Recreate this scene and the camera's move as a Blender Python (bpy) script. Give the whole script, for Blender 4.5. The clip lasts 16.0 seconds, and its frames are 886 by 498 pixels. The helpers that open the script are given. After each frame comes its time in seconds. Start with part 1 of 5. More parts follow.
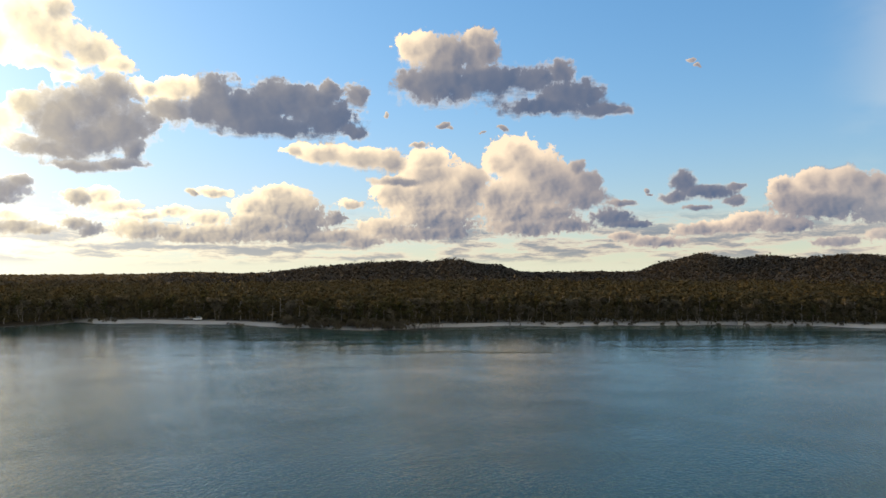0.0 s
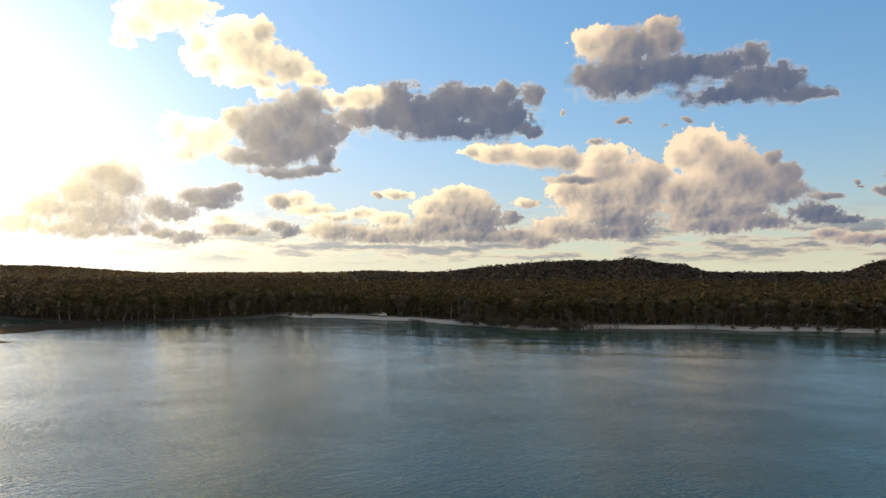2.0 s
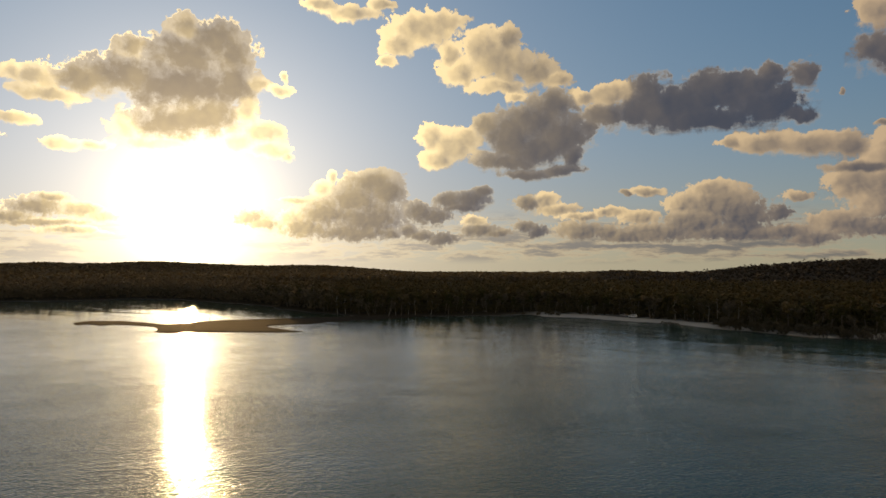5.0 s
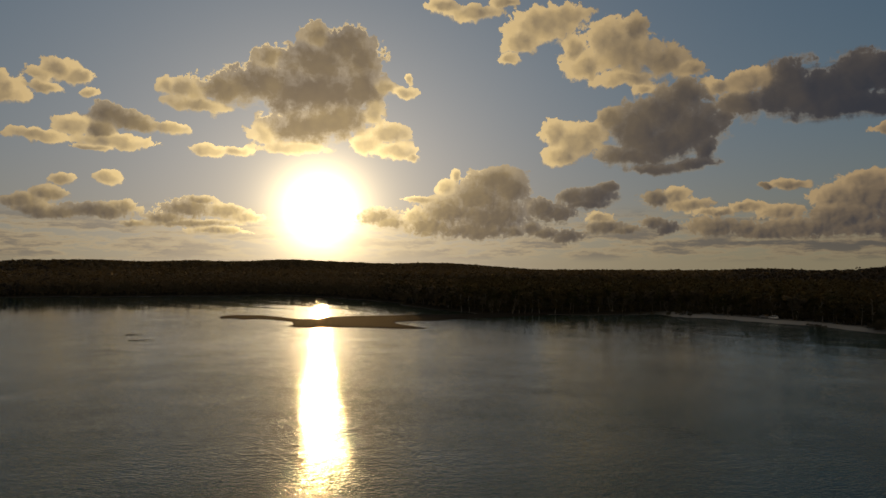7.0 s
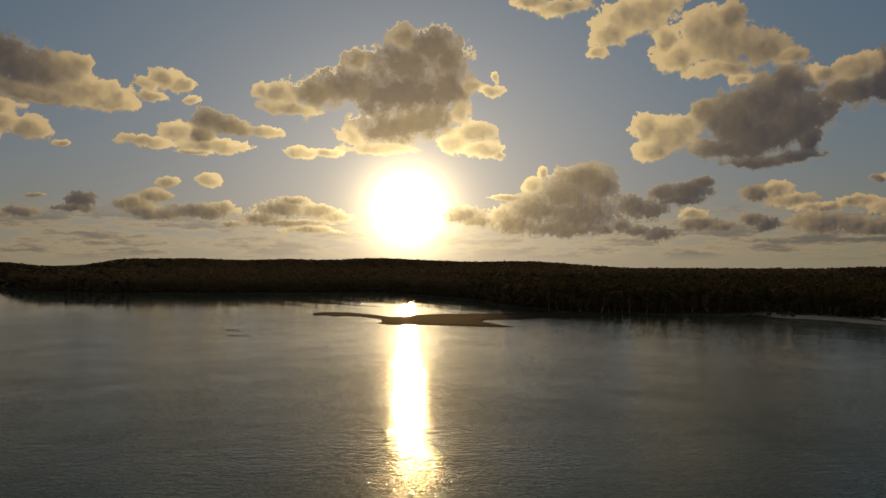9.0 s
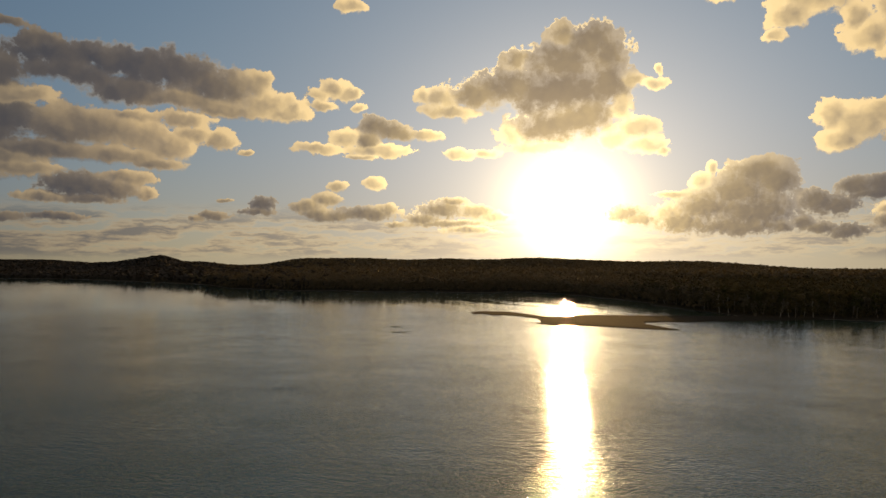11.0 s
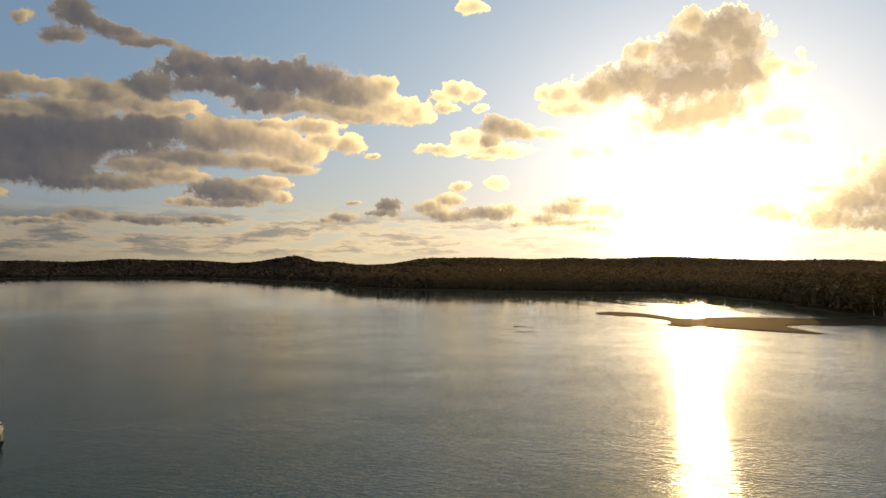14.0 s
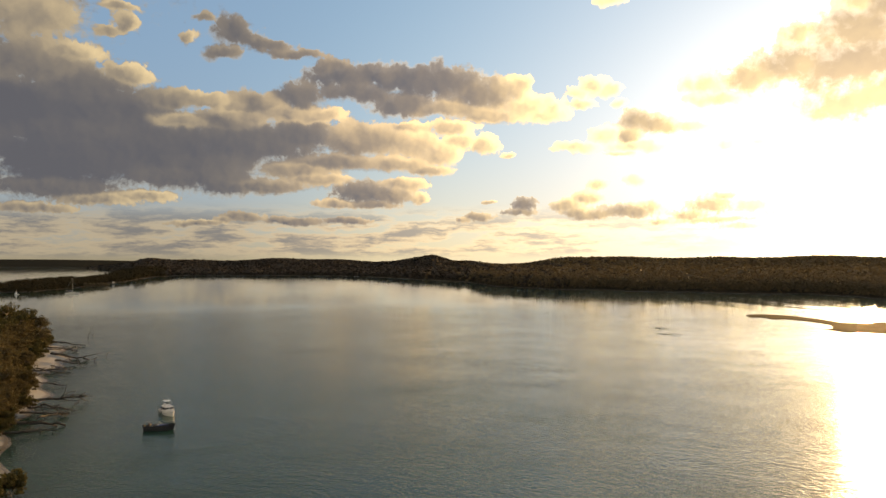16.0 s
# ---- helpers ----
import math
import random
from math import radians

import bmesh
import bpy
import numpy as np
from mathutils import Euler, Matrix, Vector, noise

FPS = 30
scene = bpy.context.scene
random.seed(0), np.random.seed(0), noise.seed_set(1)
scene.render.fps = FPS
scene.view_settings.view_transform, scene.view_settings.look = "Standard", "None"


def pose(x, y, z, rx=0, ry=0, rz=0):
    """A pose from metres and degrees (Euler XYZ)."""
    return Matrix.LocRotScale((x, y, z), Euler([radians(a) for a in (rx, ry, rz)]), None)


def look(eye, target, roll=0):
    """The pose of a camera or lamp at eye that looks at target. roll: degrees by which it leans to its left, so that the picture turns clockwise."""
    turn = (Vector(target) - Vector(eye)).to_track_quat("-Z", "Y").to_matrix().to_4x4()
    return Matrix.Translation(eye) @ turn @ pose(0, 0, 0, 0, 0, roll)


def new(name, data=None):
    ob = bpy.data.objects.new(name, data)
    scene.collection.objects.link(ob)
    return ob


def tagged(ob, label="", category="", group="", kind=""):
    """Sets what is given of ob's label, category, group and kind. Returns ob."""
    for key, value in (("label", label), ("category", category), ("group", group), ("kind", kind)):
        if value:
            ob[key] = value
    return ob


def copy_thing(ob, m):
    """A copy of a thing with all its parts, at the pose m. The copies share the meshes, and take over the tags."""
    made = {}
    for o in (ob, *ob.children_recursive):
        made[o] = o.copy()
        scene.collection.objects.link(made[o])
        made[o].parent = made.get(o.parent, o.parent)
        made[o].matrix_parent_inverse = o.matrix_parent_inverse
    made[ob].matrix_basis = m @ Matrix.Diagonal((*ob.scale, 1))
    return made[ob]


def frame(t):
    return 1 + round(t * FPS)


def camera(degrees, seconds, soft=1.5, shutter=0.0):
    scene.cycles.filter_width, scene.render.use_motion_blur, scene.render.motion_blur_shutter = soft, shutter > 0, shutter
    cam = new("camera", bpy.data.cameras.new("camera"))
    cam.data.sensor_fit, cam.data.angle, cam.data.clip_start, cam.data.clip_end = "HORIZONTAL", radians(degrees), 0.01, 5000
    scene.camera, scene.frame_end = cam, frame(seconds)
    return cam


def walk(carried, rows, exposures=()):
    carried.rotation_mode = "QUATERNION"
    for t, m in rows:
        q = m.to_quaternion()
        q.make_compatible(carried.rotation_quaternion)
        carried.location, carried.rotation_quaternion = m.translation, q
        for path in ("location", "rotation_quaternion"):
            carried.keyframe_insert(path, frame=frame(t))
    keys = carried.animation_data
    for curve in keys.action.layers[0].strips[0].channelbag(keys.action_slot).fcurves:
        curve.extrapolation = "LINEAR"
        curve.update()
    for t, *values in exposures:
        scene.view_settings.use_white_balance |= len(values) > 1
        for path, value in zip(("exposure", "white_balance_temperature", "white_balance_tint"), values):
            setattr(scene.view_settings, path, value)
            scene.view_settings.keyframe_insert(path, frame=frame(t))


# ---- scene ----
from math import atan2, cos, exp, hypot, pi, sin

import bmesh

EYE = 30.0  # height of the camera over the water

cam = camera(65.24, 16.0, soft=1.5)
ROWS = [
    (0.0, 0.0, 1.49, 0.14), (0.5, 2.83, 1.51, 0.14), (1.0, 6.91, 1.49, 0.09), (1.5, 11.03, 1.46, 0.01), (2.0, 14.51, 1.44, -0.02),
    (2.5, 18.02, 1.43, -0.05), (3.0, 21.57, 1.42, -0.05), (3.5, 25.1, 1.42, -0.03), (4.0, 28.76, 1.43, -0.02), (6.5, 42.35, 1.28, -0.03),
    (7.0, 44.97, 1.23, -0.03), (7.5, 47.04, 1.19, -0.02), (8.0, 48.91, 1.14, 0.0), (10.5, 60.7, 1.08, -0.02), (11.0, 65.18, 1.06, -0.05),
    (11.5, 67.54, 1.05, -0.04), (12.0, 69.16, 1.05, 0.0), (12.5, 70.6, 1.03, 0.04), (13.0, 72.17, 1.01, 0.07), (13.5, 73.63, 1.02, 0.1),
    (14.0, 75.3, 1.03, 0.12), (14.5, 77.74, 1.03, 0.13), (15.0, 81.21, 1.02, 0.1), (15.5, 83.87, 1.0, 0.08), (16.0, 86.5, 0.97, 0.1),
]
EXPOSURES = [
    (0.0, 0.9, 7150, 5), (2.5, 0.7, 7450, 6), (4.0, 0.36, 7800, 8), (5.2, -0.55, 8600, 9), (6.3, -1.08, 9300, 10), (7.0, -1.34, 9500, 10), (8.2, -1.43, 9500, 10),
    (10.3, -0.9, 9400, 10), (11.5, -0.48, 9400, 10), (13.0, -0.08, 9500, 10), (14.5, 0.3, 9800, 10), (16.0, 0.62, 10200, 10),
]
walk(cam, [(t, pose(0, 0, EYE, 90 + pitch, roll, yaw)) for t, yaw, pitch, roll in ROWS], EXPOSURES)

# ---- light: a low sun over the bay and the evening sky ----
SUN_AZ, SUN_EL = 55.0, 4.35  # degrees; azimuth counted from +y towards -x


def way(az, el):
    a, e = radians(az), radians(el)
    return Vector((-sin(a) * cos(e), cos(a) * cos(e), sin(e)))


sun = new("sun", bpy.data.lights.new("sun", "SUN"))
sun.data.energy, sun.data.angle, sun.data.color = 4.0, radians(0.6), (1.0, 0.66, 0.34)
sun.matrix_world = look((0, 0, 200), Vector((0, 0, 200)) - way(SUN_AZ, SUN_EL))


class Graph:
    """Short ways to lay nodes into a tree."""

    def __init__(self, tree):
        self.tree = tree

    def node(self, kind, **values):
        n = self.tree.nodes.new(kind)
        for key, value in values.items():
            setattr(n, key, value)
        return n

    def link(self, value, socket):
        if isinstance(value, bpy.types.NodeSocket):
            self.tree.links.new(value, socket)
        else:
            socket.default_value = value

    def math(self, op, a, b=0.0, c=0.0):
        n = self.node("ShaderNodeMath", operation=op)
        for value, socket in zip((a, b, c), n.inputs):
            self.link(value, socket)
        return n.outputs[0]

    def vec(self, op, a, b=(0, 0, 0), scale=None):
        n = self.node("ShaderNodeVectorMath", operation=op)
        self.link(a, n.inputs[0])
        self.link(b, n.inputs[1])
        if scale is not None:
            self.link(scale, n.inputs["Scale"])
        return n.outputs["Value"] if op in ("LENGTH", "DOT_PRODUCT", "DISTANCE") else n.outputs["Vector"]

    def step(self, value, low, high, out0=0.0, out1=1.0, smooth=True):
        n = self.node("ShaderNodeMapRange", interpolation_type="SMOOTHSTEP" if smooth else "LINEAR")
        for v, key in ((value, 0), (low, 1), (high, 2), (out0, 3), (out1, 4)):
            self.link(v, n.inputs[key])
        return n.outputs[0]

    def mix(self, fac, a, b, blend="MIX"):
        n = self.node("ShaderNodeMix", data_type="RGBA", blend_type=blend)
        self.link(fac, n.inputs[0])
        self.link(a if isinstance(a, bpy.types.NodeSocket) else (*a, 1), n.inputs[6])
        self.link(b if isinstance(b, bpy.types.NodeSocket) else (*b, 1), n.inputs[7])
        return n.outputs[2]

    def noise(self, vector, scale, detail=4.0, rough=0.5, dims="3D", distortion=0.0, out="Fac"):
        n = self.node("ShaderNodeTexNoise", noise_dimensions=dims)
        self.link(vector, n.inputs["Vector"])
        for key, v in (("Scale", scale), ("Detail", detail), ("Roughness", rough), ("Distortion", distortion)):
            self.link(v, n.inputs[key])
        return n.outputs[out]


# Clouds by their places in the sky: each puff is azimuth, elevation, half width, half height in degrees, and how much of it the sun reaches.
CLOUDS = []
SHARP = 7.0  # how tightly puffs of a cloud melt together


def cloud(name, *puffs):
    """A node group for one cloud: at a place in the sky, the puffs' summed weight, light and outward direction."""
    tree = bpy.data.node_groups.new(name, "ShaderNodeTree")
    tree.interface.new_socket("Place", in_out="INPUT", socket_type="NodeSocketVector")
    for key, kind in (("Weight", "NodeSocketFloat"), ("Light", "NodeSocketFloat"), ("Outward", "NodeSocketVector")):
        tree.interface.new_socket(key, in_out="OUTPUT", socket_type=kind)
    g = Graph(tree)
    q = g.node("NodeGroupInput").outputs[0]
    total, light, outward = 0.0, 0.0, (0, 0, 0)
    for a, e, w, h, sunlit in puffs:
        m = g.node("ShaderNodeVectorMath", operation="MULTIPLY_ADD")
        g.link(q, m.inputs[0])
        m.inputs[1].default_value, m.inputs[2].default_value = (1 / w, 1 / h, 0), (-a / w, -e / h, 0)
        weight = g.math("POWER", exp(-SHARP), g.vec("LENGTH", m.outputs[0]))
        total = g.math("ADD", weight, total)
        light = g.math("MULTIPLY_ADD", weight, sunlit, light)
        outward = g.vec("ADD", g.vec("SCALE", m.outputs[0], scale=weight), outward)
    end = g.node("NodeGroupOutput")
    for value, socket in zip((total, light, outward), end.inputs):
        g.link(value, socket)
    CLOUDS.append(tree)


cloud("high_grey", (2.0, 17.69, 1.98, 1.21, 0.8), (-2.9, 18.52, 1.41, 0.94, 0.6), (-0.8, 17.04, 3.29, 1.82, 0.3), (2.3, 14.85, 1.88, 1.24, 0.2),
      (-0.3, 14.85, 4.23, 1.77, 0.1), (-4.5, 14.80, 3.74, 1.59, 0.05), (-7.3, 14.94, 2.31, 1.23, 0.1), (-9.6, 15.50, 1.01, 1.13, 0.15),
      (-10.5, 13.71, 2.73, 1.41, 0.08), (-8.3, 12.83, 4.14, 0.80, 0.05), (-12.8, 12.51, 2.24, 0.70, 0.08), (-14.3, 12.21, 1.10, 0.39, 0.15),
      (-3.4, 17.23, 1.22, 1.56, 0.3))
cloud("long_grey", (21.2, 13.72, 2.04, 0.83, 0.8), (23.1, 13.44, 1.12, 0.74, 0.85), (18.1, 13.76, 1.53, 1.44, 0.1), (15.7, 12.63, 6.08, 1.65, 0.05),
      (13.1, 13.43, 2.68, 1.48, 0.08), (10.4, 13.33, 2.73, 1.15, 0.08), (9.5, 14.24, 1.19, 0.79, 0.15), (6.9, 13.97, 1.11, 0.97, 0.18), (9.5, 11.81, 3.20, 1.43, 0.03),
      (14.0, 11.19, 5.74, 0.88, 0.02), (18.3, 11.91, 4.66, 1.20, 0.08), (7.4, 10.96, 1.16, 0.63, 0.05), (21.6, 12.23, 2.03, 0.92, 0.2))
cloud("small_scraps", (4.6, 12.37, 0.23, 0.27, 0.45), (0.1, 11.63, 0.38, 0.27, 0.3), (-0.3, 11.44, 0.33, 0.14, 0.35), (-5.1, 11.21, 0.61, 0.23, 0.35),
      (-3.4, 10.96, 0.37, 0.14, 0.4), (-19.8, 15.72, 0.38, 0.17, 0.4), (-20.2, 15.30, 0.33, 0.17, 0.4), (1.8, 9.99, 0.84, 0.23, 0.6))
cloud("pink_cumulus", (12.2, 9.48, 0.90, 0.54, 0.85), (9.9, 9.23, 2.50, 0.90, 0.8), (6.7, 8.84, 2.68, 0.91, 0.7), (4.4, 8.73, 1.87, 1.01, 0.68),
      (1.1, 8.75, 1.88, 1.01, 0.95), (0.9, 7.60, 2.72, 1.20, 0.8), (3.2, 7.04, 2.71, 0.51, 0.3), (-2.2, 6.89, 1.59, 1.39, 0.5), (-0.8, 5.97, 3.37, 1.67, 0.6),
      (2.0, 5.65, 3.51, 1.49, 0.75), (0.6, 4.58, 3.98, 0.93, 0.6), (3.9, 5.97, 1.96, 1.21, 0.8), (0.6, 3.74, 3.27, 0.84, 0.35), (2.1, 2.71, 4.43, 0.70, 0.4),
      (-0.8, 2.94, 1.64, 1.03, 0.28), (4.9, 3.17, 2.32, 0.84, 0.5), (7.6, 5.06, 1.29, 0.42, 0.8))
cloud("tall_cumulus", (-5.9, 9.46, 1.95, 1.28, 1), (-4.9, 8.57, 1.68, 1.19, 0.95), (-7.3, 8.07, 2.58, 1.83, 0.78), (-8.9, 6.66, 3.02, 1.83, 0.45),
      (-11.1, 8.11, 0.90, 0.82, 0.38), (-12.1, 6.72, 1.35, 1.18, 0.3), (-6.8, 5.91, 3.05, 1.66, 0.62), (-11.4, 5.60, 2.25, 1.19, 0.3), (-5.7, 4.40, 2.69, 1.21, 0.5),
      (-8.7, 4.27, 2.75, 1.01, 0.4), (-6.6, 3.14, 3.69, 0.84, 0.4), (-10.5, 3.33, 2.26, 0.74, 0.35), (-14.5, 5.07, 1.32, 0.36, 0.3), (-13.8, 3.96, 1.94, 0.77, 0.12),
      (-14.9, 3.35, 2.10, 0.41, 0.12), (-4.5, 5.48, 1.40, 1.39, 0.55))
cloud("grey_drift", (-19.4, 6.46, 1.08, 1.05, 0.12), (-18.6, 5.40, 1.47, 0.40, 0.15), (-20.9, 5.75, 2.37, 0.70, 0.12), (-22.9, 5.02, 0.99, 0.52, 0.18),
      (-23.1, 6.08, 0.79, 0.30, 0.2), (-20.3, 4.59, 1.15, 0.26, 0.25), (-16.5, 6.00, 0.22, 0.27, 0.35), (-16.6, 5.64, 0.22, 0.13, 0.35))
cloud("far_cumulus", (-26.2, 5.72, 0.91, 0.92, 0.8), (-28.4, 6.13, 1.52, 1.14, 0.7), (-30.4, 5.77, 1.68, 1.28, 0.5), (-31.9, 5.20, 1.35, 1.34, 0.42),
      (-29.3, 4.33, 3.56, 1.38, 0.2), (-26.8, 4.65, 1.72, 1.25, 0.4), (-32.4, 3.59, 2.00, 1.03, 0.15), (-34.1, 4.68, 1.93, 1.54, 0.3))
cloud("far_row", (-24.1, 3.40, 1.76, 0.77, 0.7), (-22.5, 3.01, 2.72, 0.60, 0.62), (-20.4, 2.88, 2.38, 0.53, 0.5), (-26.4, 2.99, 2.18, 0.75, 0.35),
      (-29.6, 1.75, 2.12, 0.41, 0.35), (-32.4, 2.21, 0.83, 0.51, 0.5), (-17.1, 1.96, 2.91, 0.54, 0.5), (-14.5, 2.36, 1.32, 0.41, 0.5))
cloud("low_row", (13.5, 5.84, 1.68, 0.90, 0.85), (15.3, 4.90, 1.66, 0.99, 0.85), (13.1, 4.62, 2.93, 1.63, 0.5), (11.3, 3.60, 1.98, 1.56, 0.25),
      (14.8, 3.33, 2.54, 1.17, 0.35), (8.8, 3.85, 0.91, 0.65, 0.18), (23.6, 2.84, 2.05, 0.90, 0.35), (21.6, 2.70, 1.62, 0.70, 0.4), (19.1, 3.93, 1.67, 0.66, 0.75),
      (21.2, 4.32, 1.39, 0.44, 0.85), (17.4, 2.62, 3.41, 0.89, 0.35), (19.9, 2.37, 2.48, 0.62, 0.35), (12.2, 2.45, 4.47, 0.64, 0.3), (8.5, 2.47, 2.29, 0.55, 0.4),
      (23.6, 4.04, 1.89, 0.34, 0.85), (6.7, 2.01, 1.85, 0.65, 0.4))
cloud("mid_scraps", (26.3, 5.42, 1.06, 0.71, 0.85), (27.8, 5.15, 1.39, 0.82, 0.3), (25.5, 4.61, 1.98, 0.55, 0.75), (18.5, 5.93, 1.39, 0.44, 0.85),
      (20.0, 5.79, 0.54, 0.22, 0.4))
cloud("veiled_bank", (35.6, 10.64, 1.23, 1.17, 0.95), (34.0, 9.92, 1.90, 1.44, 0.9), (35.4, 8.83, 1.51, 0.91, 0.85), (32.7, 10.32, 1.25, 0.89, 0.8),
      (31.1, 11.49, 1.24, 0.88, 0.4), (29.1, 10.60, 2.87, 2.01, 0.15), (27.0, 11.78, 2.80, 1.72, 0.15), (24.9, 10.57, 2.40, 1.80, 0.1), (29.2, 8.62, 3.47, 0.97, 0.12),
      (25.7, 12.97, 2.01, 1.10, 0.2), (27.9, 7.46, 2.14, 0.44, 0.1), (24.9, 7.77, 2.07, 0.52, 0.1), (24.1, 8.81, 1.02, 0.99, 0.1), (27.0, 9.40, 2.97, 1.53, 0.1))
cloud("bright_pair", (42.8, 19.98, 2.73, 0.71, 0.8), (45.2, 20.53, 1.32, 0.58, 0.8), (39.8, 20.75, 1.40, 0.46, 0.7), (36.7, 18.97, 2.67, 1.34, 0.85),
      (38.4, 17.76, 1.49, 1.07, 0.9), (39.3, 16.49, 0.93, 0.43, 0.95), (34.9, 19.50, 1.64, 0.83, 0.85), (31.3, 17.61, 2.49, 1.51, 0.85),
      (33.6, 15.62, 2.08, 0.95, 0.95), (30.0, 16.25, 3.33, 1.85, 0.65), (27.0, 15.60, 2.04, 1.25, 0.55), (29.3, 18.29, 0.96, 1.11, 0.5), (30.4, 14.37, 2.55, 0.64, 0.9),
      (25.3, 14.83, 1.38, 0.58, 0.7), (28.9, 13.63, 0.87, 0.43, 1), (34.5, 17.16, 1.09, 1.02, 0.8))
cloud("shaded_tower", (40.7, 6.85, 1.96, 1.11, 0.22), (39.3, 5.92, 1.67, 1.48, 0.15), (41.9, 5.47, 2.61, 1.58, 0.18), (44.2, 4.31, 3.09, 1.49, 0.22),
      (41.0, 3.84, 3.54, 1.49, 0.1), (47.3, 3.84, 1.22, 0.79, 0.6), (44.7, 6.31, 0.84, 0.65, 0.75), (43.8, 7.24, 0.37, 0.55, 0.85), (46.1, 3.15, 2.71, 1.12, 0.25),
      (42.4, 2.68, 4.43, 0.79, 0.12), (39.1, 2.67, 1.07, 0.56, 0.15), (47.0, 5.38, 1.40, 0.33, 0.6))
cloud("grey_row", (36.8, 4.51, 1.28, 1.02, 0.1), (35.6, 4.03, 1.55, 0.83, 0.08), (34.5, 5.39, 1.09, 0.73, 0.1), (32.5, 5.36, 2.05, 0.86, 0.05),
      (31.4, 6.01, 0.89, 0.59, 0.1), (33.2, 4.69, 2.15, 0.46, 0.05), (37.5, 2.89, 0.83, 0.46, 0.1), (35.0, 2.28, 1.54, 0.64, 0.1), (36.6, 2.56, 1.28, 0.42, 0.12),
      (32.3, 3.62, 1.20, 0.55, 0.75), (31.8, 2.84, 1.86, 0.68, 0.22), (30.3, 2.60, 1.45, 0.45, 0.3), (27.9, 3.24, 1.20, 0.63, 0.2), (27.0, 2.78, 0.97, 0.71, 0.12))
cloud("sun_cloud", (55.6, 18.08, 1.46, 0.93, 0.3), (53.1, 17.56, 2.31, 1.45, 0.1), (55.4, 16.09, 3.18, 1.80, 0.1), (51.7, 16.24, 1.76, 1.73, 0.15),
      (59.4, 16.15, 1.19, 0.89, 0.3), (59.9, 14.12, 3.07, 1.55, 0.12), (55.4, 13.70, 4.99, 2.10, 0.03), (51.7, 14.05, 2.13, 2.03, 0.1), (62.5, 13.51, 2.35, 1.11, 0.22),
      (65.4, 13.28, 1.65, 0.88, 0.6), (66.6, 13.38, 0.81, 0.62, 0.8), (64.6, 12.25, 2.33, 0.59, 0.55), (56.3, 10.88, 3.70, 1.60, 0.18), (59.5, 10.21, 1.14, 0.97, 0.8),
      (53.6, 11.69, 2.57, 1.70, 0.22), (57.2, 9.28, 2.96, 0.54, 0.85), (50.8, 12.30, 1.02, 1.17, 0.65))
cloud("sun_cloud_wing", (49.4, 10.52, 1.96, 0.95, 0.7), (48.9, 9.15, 1.96, 0.69, 0.9), (51.2, 9.80, 1.48, 0.77, 0.85), (48.0, 13.91, 1.13, 0.53, 0.9),
      (47.3, 15.02, 0.42, 0.44, 0.85), (49.9, 14.10, 1.07, 0.75, 0.5), (63.7, 8.91, 1.77, 0.48, 0.85), (61.4, 8.89, 1.21, 0.44, 0.85), (47.5, 8.71, 0.84, 0.41, 0.95))
cloud("sunward_row", (76.3, 4.47, 1.64, 0.60, 0.4), (74.6, 4.96, 1.49, 0.53, 0.4), (73.7, 6.02, 1.01, 0.49, 0.6), (70.9, 6.34, 1.06, 0.58, 0.8),
      (75.6, 3.90, 1.32, 0.56, 0.25), (71.6, 3.84, 2.47, 0.63, 0.15), (74.2, 3.63, 2.07, 0.49, 0.22), (69.9, 4.20, 1.27, 0.55, 0.45), (65.3, 4.25, 1.89, 0.74, 0.2),
      (64.3, 4.94, 1.38, 0.44, 0.4), (62.4, 4.11, 1.79, 0.58, 0.45), (67.0, 3.56, 1.53, 0.48, 0.25), (61.1, 3.69, 1.64, 0.49, 0.65), (64.9, 3.12, 3.93, 0.35, 0.35),
      (69.3, 3.07, 1.09, 0.30, 0.4), (63.2, 2.54, 2.45, 0.36, 0.55), (50.5, 3.83, 1.76, 0.79, 0.3), (49.4, 3.37, 1.30, 0.51, 0.35))
cloud("wisps", (74.3, 13.95, 1.50, 0.70, 0.8), (72.8, 13.54, 1.03, 0.67, 0.85), (75.4, 13.42, 0.98, 0.58, 0.85), (75.0, 12.49, 1.34, 0.43, 0.75),
      (72.1, 12.43, 0.63, 0.28, 0.8), (77.2, 12.02, 0.67, 0.73, 0.85), (70.4, 10.98, 1.61, 0.98, 0.2), (69.0, 10.68, 1.88, 0.75, 0.25), (71.3, 9.87, 1.24, 0.70, 0.3),
      (66.8, 10.43, 1.34, 0.47, 0.6), (73.2, 10.11, 1.39, 0.80, 0.85), (75.3, 9.12, 2.31, 0.44, 0.85), (70.5, 9.11, 2.90, 0.54, 0.8), (72.0, 8.50, 1.41, 0.29, 0.85))
